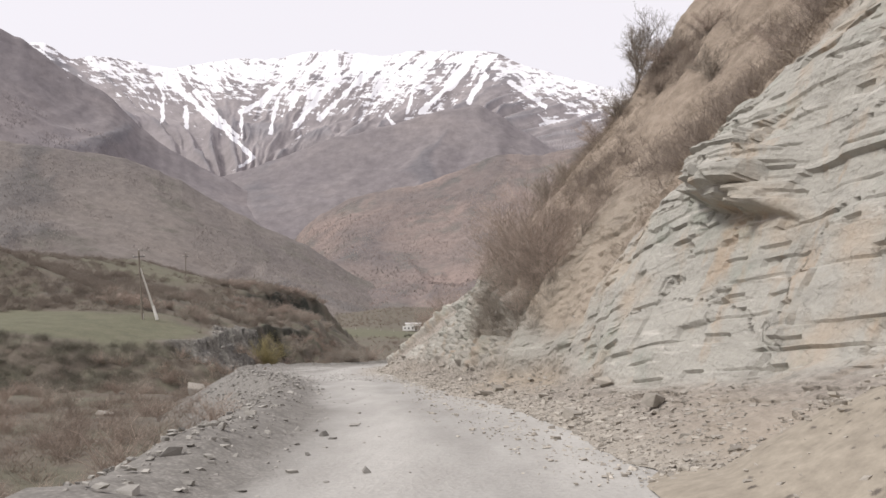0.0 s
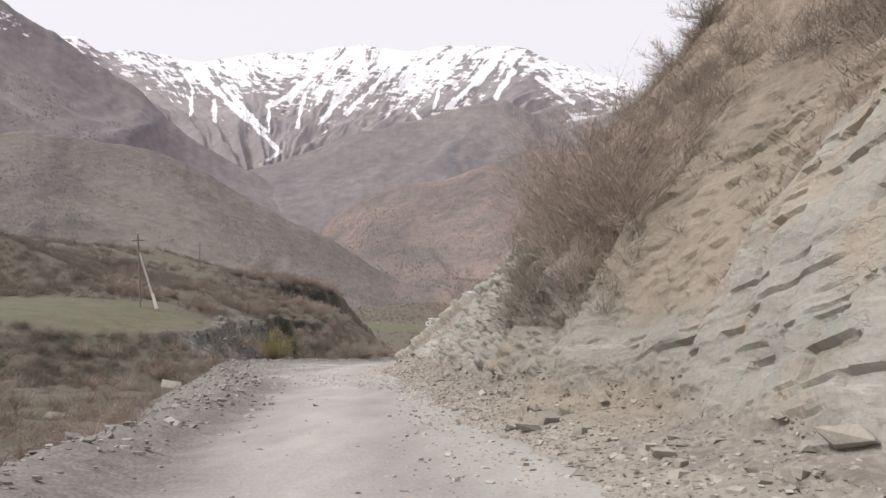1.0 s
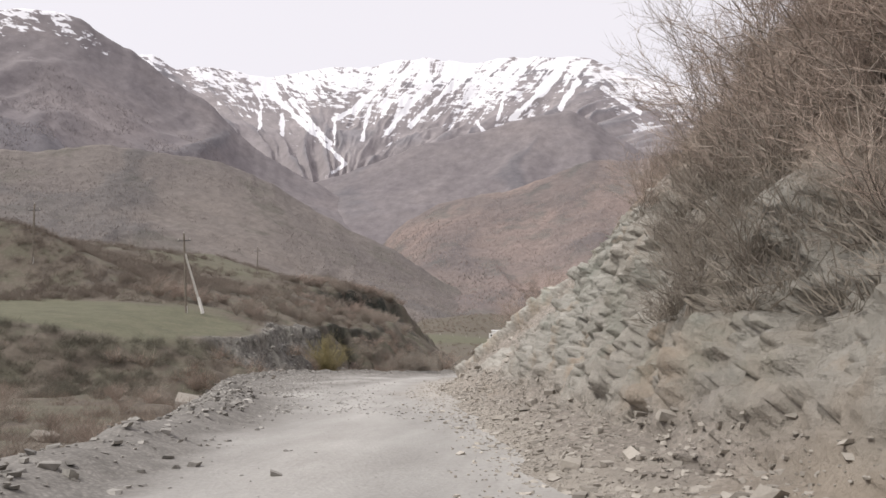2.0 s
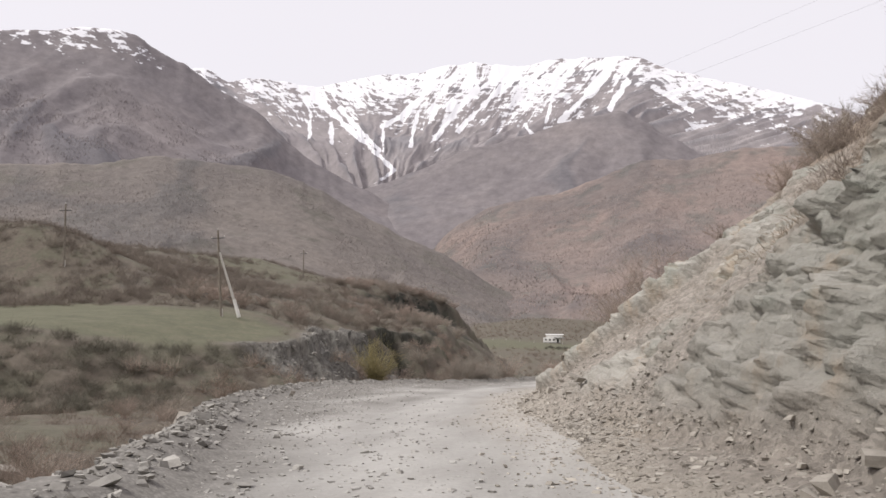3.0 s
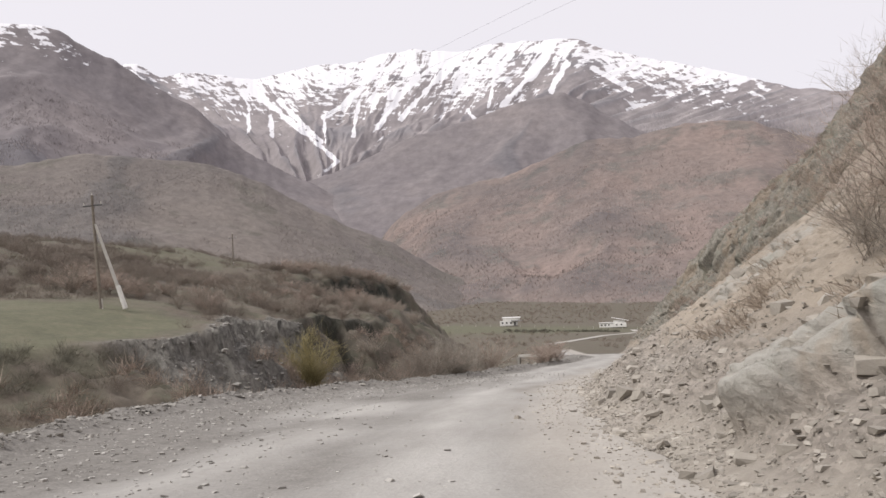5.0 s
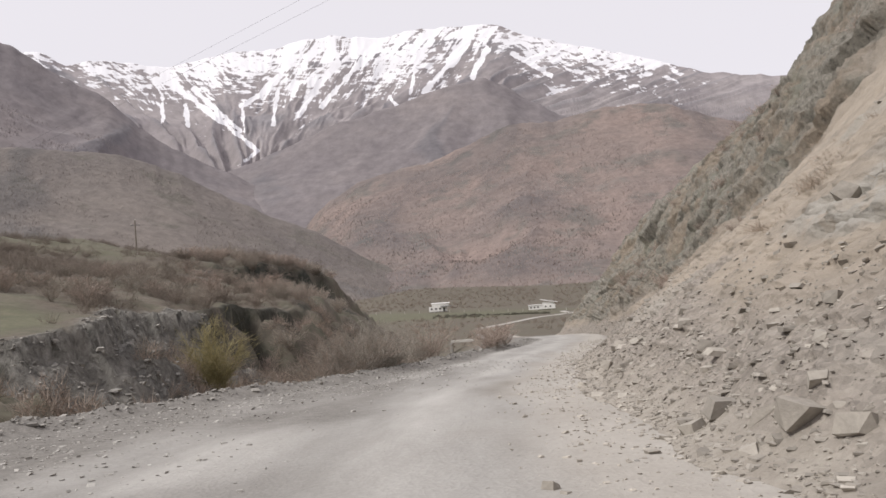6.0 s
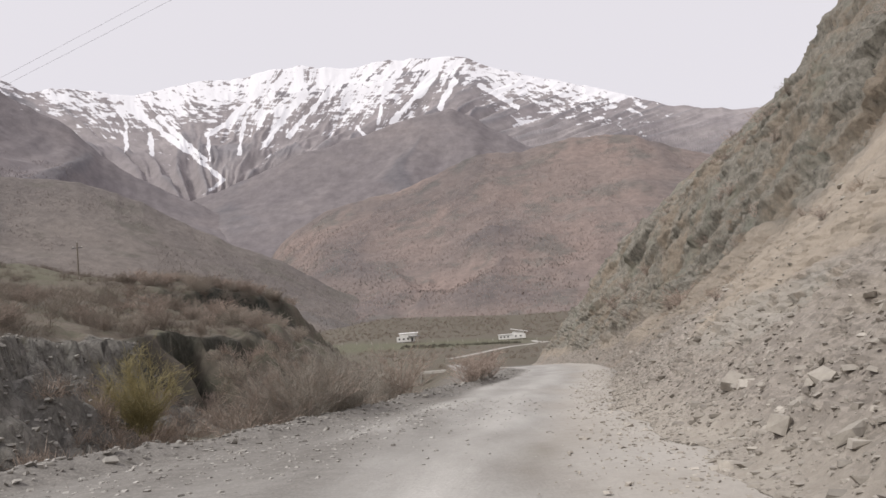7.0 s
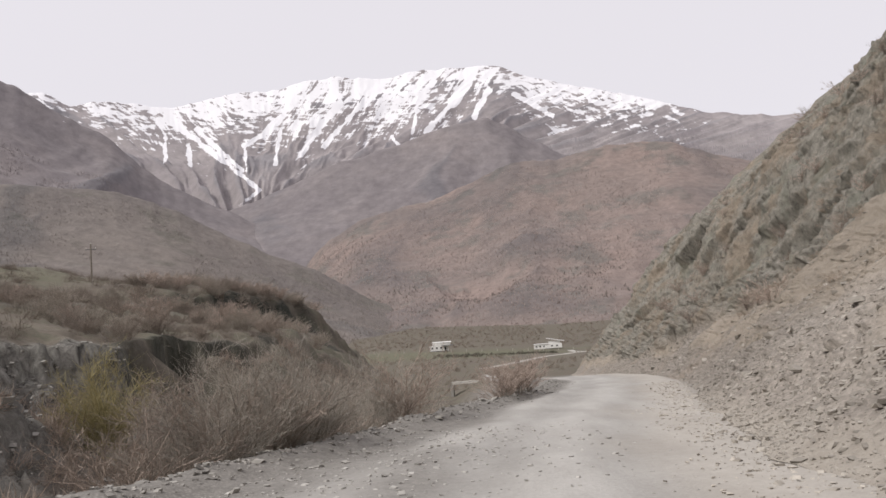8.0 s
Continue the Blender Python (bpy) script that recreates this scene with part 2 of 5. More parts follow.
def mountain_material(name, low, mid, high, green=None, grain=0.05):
    """Leafless woodland on a far slope, with haze put into its colours, and snow where the mask says."""
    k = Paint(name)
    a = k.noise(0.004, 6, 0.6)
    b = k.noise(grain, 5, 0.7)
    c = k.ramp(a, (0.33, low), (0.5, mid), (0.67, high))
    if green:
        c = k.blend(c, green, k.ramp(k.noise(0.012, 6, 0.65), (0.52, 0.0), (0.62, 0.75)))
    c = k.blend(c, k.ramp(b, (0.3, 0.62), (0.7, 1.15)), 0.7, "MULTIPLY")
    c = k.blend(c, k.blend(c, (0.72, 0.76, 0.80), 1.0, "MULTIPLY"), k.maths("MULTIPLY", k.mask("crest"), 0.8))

    def drift(across, x, up, y, detail=6):
        v = k.n.new("ShaderNodeCombineXYZ")
        k.put(v.inputs[0], k.maths("MULTIPLY", k.mask(across), x))
        k.put(v.inputs[1], k.maths("MULTIPLY", k.mask(up), y))
        t = k.n.new("ShaderNodeTexNoise")
        k.l.new(v.outputs[0], t.inputs["Vector"])
        t.inputs["Scale"].default_value, t.inputs["Detail"].default_value, t.inputs["Roughness"].default_value = 1.0, detail, 0.6
        t.inputs["Distortion"].default_value = 0.5
        return k.maths("SUBTRACT", t.outputs[0], 0.5)

    field = k.maths("SUBTRACT", k.maths("MULTIPLY", k.mask("snow"), 0.16), 0.085)
    for n, gain in ((drift("az", 0.40, "fall", 0.8), 0.55), (drift("az", 1.5, "fall", 2.6), 0.62), (drift("az", 0.8, "up", 3.0, 5), 0.62)):
        field = k.maths("ADD", field, k.maths("MULTIPLY", n, gain))
    c = k.blend(c, (0.74, 0.735, 0.76), k.ramp(field, (0.0, 0.0), (0.045, 1.0)))
    k.relief(b, 0.5, 6.0)
    return k.done(c, 0.95)


MAT_GROUND = ground_material()
MAT_SLOPE = hillside_material()
# distance haze is put into these base colours, paler and more mauve-grey
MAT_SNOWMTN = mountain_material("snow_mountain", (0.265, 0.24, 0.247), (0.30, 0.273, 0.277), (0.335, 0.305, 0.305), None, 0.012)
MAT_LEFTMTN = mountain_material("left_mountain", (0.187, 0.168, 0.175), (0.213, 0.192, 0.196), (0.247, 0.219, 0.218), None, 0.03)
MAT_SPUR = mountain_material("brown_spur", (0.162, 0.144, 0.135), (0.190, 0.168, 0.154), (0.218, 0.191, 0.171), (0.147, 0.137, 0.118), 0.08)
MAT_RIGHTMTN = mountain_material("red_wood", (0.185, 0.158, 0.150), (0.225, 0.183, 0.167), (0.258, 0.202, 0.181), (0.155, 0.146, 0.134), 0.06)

# ---------------------------------------------------------------- plan of the road and valley
ROAD_Y = [-60, -10, 8, 17, 24, 32, 36, 47, 57, 68, 79, 88, 98, 115, 120, 135, 150, 180, 215, 250, 300, 340]
ROAD_R = [4.5, 3.2, 2.0, 1.0, -0.3, -2.1, -2.9, -5.3, -7.6, -9.5, -10.3, -10.2, -9.5, -7.3, -6.2, -3.6, -2.0, -1.0, -3.0, -7.0, -11, -13]
HILL_R = [4.5, 3.2, 2.0, 1.0, -0.3, -2.1, -2.9, -5.3, -7.6, -9.5, -10.3, -10.2, -9.5, -7.3, -6.2, -3.6, -2.2, -1.0, -1.2, 0.0, 6, 14]
EDGE_Y = [-60, -10, 8, 15, 23, 30, 36, 47, 52, 60, 69, 78, 84, 89, 94, 100, 105, 110, 117, 128, 135, 148, 165, 185, 215, 250, 300, 340]
EDGE_L = [-1.5, -2.2, -2.9, -3.8, -5.2, -6.8, -8.2, -11.6, -14.6, -17.8, -20.6, -23.2, -23.8, -22.8, -20.8, -18.3, -17.2, -16.4, -14.8, -11.8, -10.0, -8.3,
          -8.4, -10, -13, -16.5, -19, -22]


def smooth_line(at, ys, vs):
    """A line through a few plan points, rounded at its corners."""
    return sum(np.interp(at + d, ys, vs) for d in (-4, -2, 0, 2, 4)) / 5


def road_right(y):
    return smooth_line(y, ROAD_Y, ROAD_R)


def hill_foot(y):
    return smooth_line(y, ROAD_Y, HILL_R)


def road_left(y):
    return smooth_line(y, EDGE_Y, EDGE_L)


# top edges of the two terraces across the ravine
TERRACE = [(-400, 50), (-150, 80), (-90, 90), (-70, 95), (-57, 99), (-50, 104), (-47, 111), (-45, 116), (-44, 122), (-45.5, 130), (-46.5, 134.5), (-51, 139), (-48, 146), (-45, 151),
           (-47, 158), (-43.5, 164), (-41, 171), (-41, 177), (-45, 184), (-44, 192), (-47, 215), (-51, 240), (-66, 300), (-110, 380), (-300, 520), (-3000, 700), (-3000, 0)]
MEADOW = [(-150, 84), (-90, 91), (-70, 96), (-57, 100), (-50, 105), (-47, 112), (-45, 122), (-48, 131), (-57, 128), (-66, 129), (-84, 127), (-100, 123), (-150, 110)]
FIELD = [(-90, 186), (-77, 204), (-78, 228), (-92, 247), (-125, 264), (-165, 285), (-178, 250)]
UPPER = [(-400, 96), (-150, 116), (-96, 130), (-82, 137), (-78, 165), (-68, 200), (-63, 209), (-57, 217), (-52, 226), (-49, 238), (-51, 252), (-60, 275), (-84, 310), (-130, 390),
         (-300, 520), (-3000, 700), (-3000, 0)]


def inside_line(pts, x, y):
    """Signed distance to a closed plan line, positive inside."""
    best = np.full(x.shape, 1e9)
    inside = np.zeros(x.shape, bool)
    for (ax, ay), (bx, by) in zip(pts, pts[1:] + pts[:1]):
        t = np.clip(((x - ax) * (bx - ax) + (y - ay) * (by - ay)) / ((bx - ax) ** 2 + (by - ay) ** 2), 0, 1)
        best = np.minimum(best, np.hypot(x - ax - t * (bx - ax), y - ay - t * (by - ay)))
        cross = ((ay > y) != (by > y)) & (x < (bx - ax) * (y - ay) / (by - ay + 1e-12) + ax)
        inside ^= cross
    return np.where(inside, best, -best)


def terrace_side(x, y):
    return inside_line(TERRACE, x, y)


def hump(x, y, cx, cy, rx, ry, turn=0.0):
    c, s = math.cos(turn), math.sin(turn)
    u, v = ((x - cx) * c + (y - cy) * s) / rx, (-(x - cx) * s + (y - cy) * c) / ry
    return np.exp(-(u * u + v * v))


def hill_plane(x, y):
    """The long even slope behind the meadow, easing off beyond the upper field."""
    xx = np.clip(x, -118, None)
    return 7.3 - 0.235 * (xx + 57) + 0.0935 * (y - 130) - 0.12 * np.clip(y - 252 + 0.25 * (xx + 100), 0, 250)


def scarp_side(x, y):
    """Signed distance to the eroded edge of the mound, positive on the mound."""
    return (-(x + 62.4) * 36 + (y - 207) * 12.7) / 38.2 + 1.8 * fbm(x / 6, y / 6, 3, 26) + 0.7 * blocks(x / 2.4, y / 2.4, 28)[0]


def valley_rise(y):
    return np.interp(y, [150, 260, 350, 400, 440, 600, 700, 800, 900, 1500, 4000], [0, 0.2, 2.4, 5.4, 8.5, 17.5, 24, 36, 52, 90, 200])


def ground_height(x, y, detail=True):
    """Height and the cover of the valley ground."""
    L, R = road_left(y), road_right(y)
    left = L - x
    side = terrace_side(x, y) + 1.6 * fbm(x / 4, y / 4, 4, 5, 0.6) + 2.6 * fbm(x / 15, y / 15, 2, 15) + 0.7 * blocks(x / 4.5, y / 4.5, 17)[0] + 0.5 * blocks(x / 1.6, y / 1.6, 18)[0]
    on_road = step(0.6, -0.6, left) * step(-0.8, 0.4, R + 1.0 - x) * step(330, 300, y)
    rise = valley_rise(y)
    # ravine floor and the bank down to it from the road
    floor = -3.4 + 0.8 * fbm(x / 9, y / 9, 3, 8) + rise + 0.012 * np.clip(left - 12, 0, 40)
    crumbs = 0.75 + 0.6 * fbm(x / 1.1, y / 1.1, 3, 3)
    verge = 0.36 * np.exp(-((left - 0.8) / 0.8) ** 2) * crumbs - (0.55 + 0.12 * fbm(x / 4, y / 4, 2, 6)) * np.clip(left - 1.3, 0, None)
    near = np.where(left > 1.3, np.maximum(verge, floor * step(0, 6, left)), verge)
    # the terrace and the higher one behind it
    lumps = 0.4 * fbm(x / 9, y / 9, 4, 21) + 1.0 * fbm(x / 24, y / 20, 3, 22) * step(8, 35, side)
    bench = 3.1 - 1.8 * np.tanh((x + 55) / 8) + 0.139 * np.clip(y - 100, -6, 60) + 0.5 * lumps
    cut = scarp_side(x, y)
    scarp = step(194, 208, y) * step(268, 248, y)
    on_mound = step(-2.4, 0.4, cut)
    mound = scarp * mix(-2.6, (1.4 + 1.8 * hump(x, y, -64, 225, 14, 20)) * step(36, 12, cut), on_mound)
    hill = hill_plane(x, y) + lumps + 5.0 * hump(x, y, -101, 141, 20, 12) + 0.5 * fbm(x / 5, y / 5, 3, 27) + mound
    hill = hill + 0.9 * (np.abs(fbm(x / 22 + 4, y / 16, 3, 24)) - 0.25) + 0.7 * fbm(x / 3.5, y / 3.5, 3, 23) * step(-3, 0, side) * step(14, 4, side)
    top = mix(bench, hill, step(127, 146, y))
    upper = inside_line(UPPER, x, y) + 3.0 * fbm(x / 12, y / 12, 3, 25)
    steep = step(-52.5, -48.5, x) * step(192, 178, y)
    steep = steep * step(109, 115, y + 2 * fbm(x / 4, y / 4, 2, 34)) * mix(0.8, 1.0, step(-0.25, 0.1, fbm(x / 8 + 2, y / 8, 2, 35))) * mix(1.0, step(-0.12, 0.12, fbm(x / 11, y / 9, 2, 30)), step(150, 156, y) * 0.85)
    wide = mix(mix(15.0, 27.0, step(188, 215, y)), 3.0, steep)
    up = step(-wide, 0.0, side)
    talus = mix(0.70, 0.32, step(144, 152, y)) * step(-mix(10.5, 12.0, step(144, 152, y)), -0.8, side + 1.0 * (ridged(x / 2.2, y / 2.2, 4, 36) - 0.6))
    up = mix(up, np.maximum(talus, step(-3.0, -0.4, side)), steep)
    h = np.where(left > 0, mix(near, np.maximum(top, near), up), 0.0)
    # the road bed itself
    rut = 0.035 * np.cos((x - road_right(y)) * 2.1 + 0.6 * fbm(y / 30, y * 0, 2, 33)) * step(0.3, 1.5, -left) * step(0.0, 1.2, R - x)
    bed = 0.05 * fbm(x / 2.2, y / 7, 3, 31) + rut
    crest = 0.62 * step(100, 158, y) * step(235, 168, y)
    h = np.where(left > 0, h + crest * np.exp(-np.clip(left, 0, None) / 3), bed + crest + rise)
    # behind the foot of the cut slope the ground lies hidden below it
    h = h - 0.35 * np.clip(x - hill_foot(y) - 1.0, 0, 6)
    far = step(300, 400, y) * step(-170, -100, x)
    h = mix(h, rise - 0.054 * np.clip(x + 17, -70, 70) * step(430, 540, y) + 0.5 * fbm(x / 30, y / 30, 3, 41) + np.clip(np.abs(x + 20) - 150, 0, None) * 0.06, far)
    rough = steep * step(-11, -7, side) * step(-0.3, -1.5, side) * step(3, 6, left)
    h = h + rough * (1.5 * (ridged(x / 3.1, y / 3.1, 4, 39) - 0.62) + 0.55 * blocks(x / 2.0, y / 2.0, 42)[0] + 0.3 * blocks(x / 0.9, y / 0.9, 40)[0])
    if detail:
        h = h + 0.035 * fbm(x / 0.6, y / 0.6, 3, 61) * (1 - on_road * 0.7)
    margin = fbm(x / 2.0, y / 5, 3, 72)
    wide_margin = np.interp(y, [0, 40, 52, 70, 90, 105, 125], [0.7, 1.2, 3.8, 8.5, 10.5, 4.0, 1.0])
    masks = {
        "tan": 0.35 * step(2.6, 0.4, R - x + 1.3 * margin) * step(40, 62, y),
        "worn": on_road * np.clip(0.5 + 0.5 * np.cos((x - R) * 2.1 + 0.8 * fbm(y / 40, y * 0, 2, 33)) + 0.5 * margin, 0, 1),
        "road": on_road * step(0.25, 1.05, -left / wide_margin + 0.6 * margin + 0.05),
        "shale": np.clip(0.3 * steep * step(-14, -9, side) * step(-2.0, -3.5, side + 1.5 * fbm(x / 3, y / 3, 3, 37)) * step(152, 146, y) * step(4, 8, left) + step(-9.5, -8.5, left) * step(8, 4.5, left + 2 * margin) * step(250, 200, y) + step(-0.9, 0.9, x - R + 1.2 * margin) * step(270, 230, y), 0, 1),
        "bank": np.clip(steep * step(-mix(11.0, 13.0, step(144, 152, y)), -6, side + fbm(x / 4, y / 4, 3, 9) * 3) * step(0.6, -0.3, side) * step(3, 6, left)
                        + scarp * step(244, 234, y) * step(-4.2, -2.4, cut) * step(0.9, 0.0, cut) * step(-0.5, -0.15, fbm(x / 6, y / 6, 3, 38)) + 0.7 * step(0.15, 0.4, fbm(x / 9, y / 7, 3, 29)) * step(-15, -9, upper) * step(0, -4, upper), 0, 1),
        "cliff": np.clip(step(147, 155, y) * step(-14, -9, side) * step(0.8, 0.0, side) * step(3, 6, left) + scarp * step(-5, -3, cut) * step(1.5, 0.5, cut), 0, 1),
        "turf": np.clip(step(-1.5, 1.5, inside_line(MEADOW, x, y) + 2.5 * fbm(x / 8, y / 8, 3, 91)) + 0.6 * step(-4, 3, inside_line(FIELD, x, y) + 7 * fbm(x / 14, y / 14, 4, 92))
                        + 0.5 * step(0.05, 0.35, fbm(x / 18, y / 14, 3, 93)) * step(3, 8, side) * step(-7, -12, upper) * (1 - far)
                        + step(470, 490, y) * step(585, 565, y + 8 * fbm(x / 25, y / 10, 2, 95)) * step(-120, -95, x) * step(40, 5, x) + 0.7 * step(0.0, 0.3, fbm(x / 60, y / 22, 3, 94) + 0.15) * step(450, 490, y) * step(650, 600, y) * step(-170, -110, x), 0, 1),
    }
    return h, masks


def spaced(*parts):
    """Grid lines: (start, end, step) runs, joined."""
    return np.unique(np.round(np.concatenate([np.arange(a, b + 1e-6, d) for a, b, d in parts]), 3))


def valley_ground():
    grow = np.cumsum(1.22 ** np.arange(26)) * 3.0
    xs = np.concatenate([-150 - grow[::-1], spaced((-150, -70, 1.8), (-70, -52, 1.0), (-52, -30, 0.5), (-30, -28, 1.0), (-28, 6, 0.45), (6, 60, 4)), 60 + grow])
    ys = np.concatenate([-60 - grow[::-1], spaced((-60, 0, 2), (0, 106, 0.5), (106, 164, 0.5), (164, 260, 1.2), (260, 340, 2.5), (340, 720, 6)), 720 + grow])
    X, Y = np.meshgrid(xs, ys, indexing="ij")
    Z, masks = ground_height(X, Y)
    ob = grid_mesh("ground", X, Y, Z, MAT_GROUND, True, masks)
    return tagged(ob, "pale gravel road through brown scrubby valley ground", "ground", kind="structure")


valley_ground()


# ---------------------------------------------------------------- cut slope beside the road
SLOPE_Y = [-60, 9, 15, 25, 34, 44, 50, 56, 66, 76, 96, 115, 130, 150, 180, 220, 260, 340]
FOOT_OUT = [6.5, 6.5, 2.4, 1.6, 1.6, 1.8, 1.0, 0.6, 0.8, 0.5, 0.5, 0.6, 1.2, 1.5, 1.5, 1.5, 1.5, 2]
ANGLE_LOW = [60, 62, 62, 62, 60, 62, 48, 42, 42, 38, 36, 36, 38, 40, 41, 42, 42, 40]
ANGLE_HIGH = [46, 46, 46, 46, 52, 54, 43, 41, 41, 42, 40, 42, 50, 59, 58, 57, 54, 45]
BREAK_UP = [9, 9, 10.5, 4.6, 4.6, 5.5, 9, 12, 10, 14, 16, 12, 11, 12, 13, 13, 12, 10]
TOP_UP = [90, 90, 90, 90, 90, 90, 90, 90, 90, 90, 60, 30, 16, 14, 14, 14, 16, 20]
ANGLE_TOP = [40, 40, 40, 40, 40, 40, 40, 40, 40, 40, 40, 44, 50, 50, 40, 38, 38, 38]
ROCK_Y = [-60, 17, 19, 21, 22.5, 23.6, 24.6, 27, 29, 31, 36, 42, 47, 60]
ROCK_TOP = [16, 15, 11, 8.2, 6.4, 4.6, 3.3, 3.2, 4.2, 5.2, 6.4, 8.2, 8.0, 7.0]


def slope_point(y, u):
    """Place on the cut slope without its roughness: y along the road, u metres up the face."""
    foot = hill_foot(y) + 0.4 + 0.9 * np.exp(-((y - 26.4) / 2.3) ** 2) * step(0.3, 2.0, u) + 0.45 * fbm(y / 2.2, y * 0, 4, 298)
    out = smooth_line(y, SLOPE_Y, FOOT_OUT)
    lo, hi = np.radians(smooth_line(y, SLOPE_Y, ANGLE_LOW)), np.radians(smooth_line(y, SLOPE_Y, ANGLE_HIGH))
    brk = smooth_line(y, SLOPE_Y, BREAK_UP)
    talus = np.minimum(u, out * 1.1)
    face = np.clip(u - talus, 0, brk)
    over = np.clip(u - talus - brk, 0, smooth_line(y, SLOPE_Y, TOP_UP))
    brow = u - talus - face - over
    top = np.radians(smooth_line(y, SLOPE_Y, ANGLE_TOP))
    x = foot + talus * 0.93 + face * np.cos(lo) + over * np.cos(hi) + brow * np.cos(top)
    z = talus * 0.30 + face * np.sin(lo) + over * np.sin(hi) + brow * np.sin(top)
    return x, z, lo


def slope_cover(y, u):
    wob = 2.0 * fbm(y / 6, u / 5, 3, 101)
    rock = (step(53, 47, y + wob) * step(0.8, 2.2, u + 0.4 * wob - smooth_line(y, SLOPE_Y, FOOT_OUT) * 0.5) * step(0.7, -0.5, u - np.interp(y, ROCK_Y, ROCK_TOP) + wob * 0.35)
            + step(-1.2, 1.2, u - 10 - 0.21 * (140 - y) + wob + 1.5 * fbm(y / 14, u / 8, 3, 108)) * step(112, 119, y - 0.45 * (u - 15) + 2 * wob + 5 * fbm(y / 12, u / 10, 3, 109)) * step(3.5, 6, u + wob))
    rock = np.clip(rock + 0.9 * step(0.15, 0.4, fbm(y / 9, u / 4, 3, 103)) * step(50, 56, y) * step(130, 60, y) * step(1, 3, u), 0, 1)
    earth = np.clip(step(0.0, 0.3, fbm(y / 12 + 3, u / 7, 3, 105) - 0.1 + 0.5 * step(62, 75, y) * step(2, 5, u) + 0.5 * step(82, 96, y) * step(5, 9, u) * step(150, 120, y)) * mix(1.0, step(1.8, 4.5, u), step(60, 70, y)), 0, 1)
    brush = step(-0.3, 1.0, u - np.interp(y, ROCK_Y, ROCK_TOP) + wob * 0.35) * step(60, 50, y) + step(11, 14, u + wob) * step(55, 62, y) * step(84, 76, y)
    brush = brush + 0.6 * step(0.1, 0.4, fbm(y / 6, u / 6, 4, 107)) * step(130, 145, y)
    bald = step(22, 23.5, y + 0.5 * wob) * step(31.5, 29, y + 0.5 * wob) * step(11.5, 8.5, u + wob)
    return rock, np.maximum(earth, bald) * (1 - rock), np.clip(brush * (1 - 0.85 * bald), 0, 1)


def bedding(y):
    """How far the rock beds climb towards the start of the road."""
    return np.interp(y, [2, 10, 29, 38], [0, -2.56, 3.52, 0])


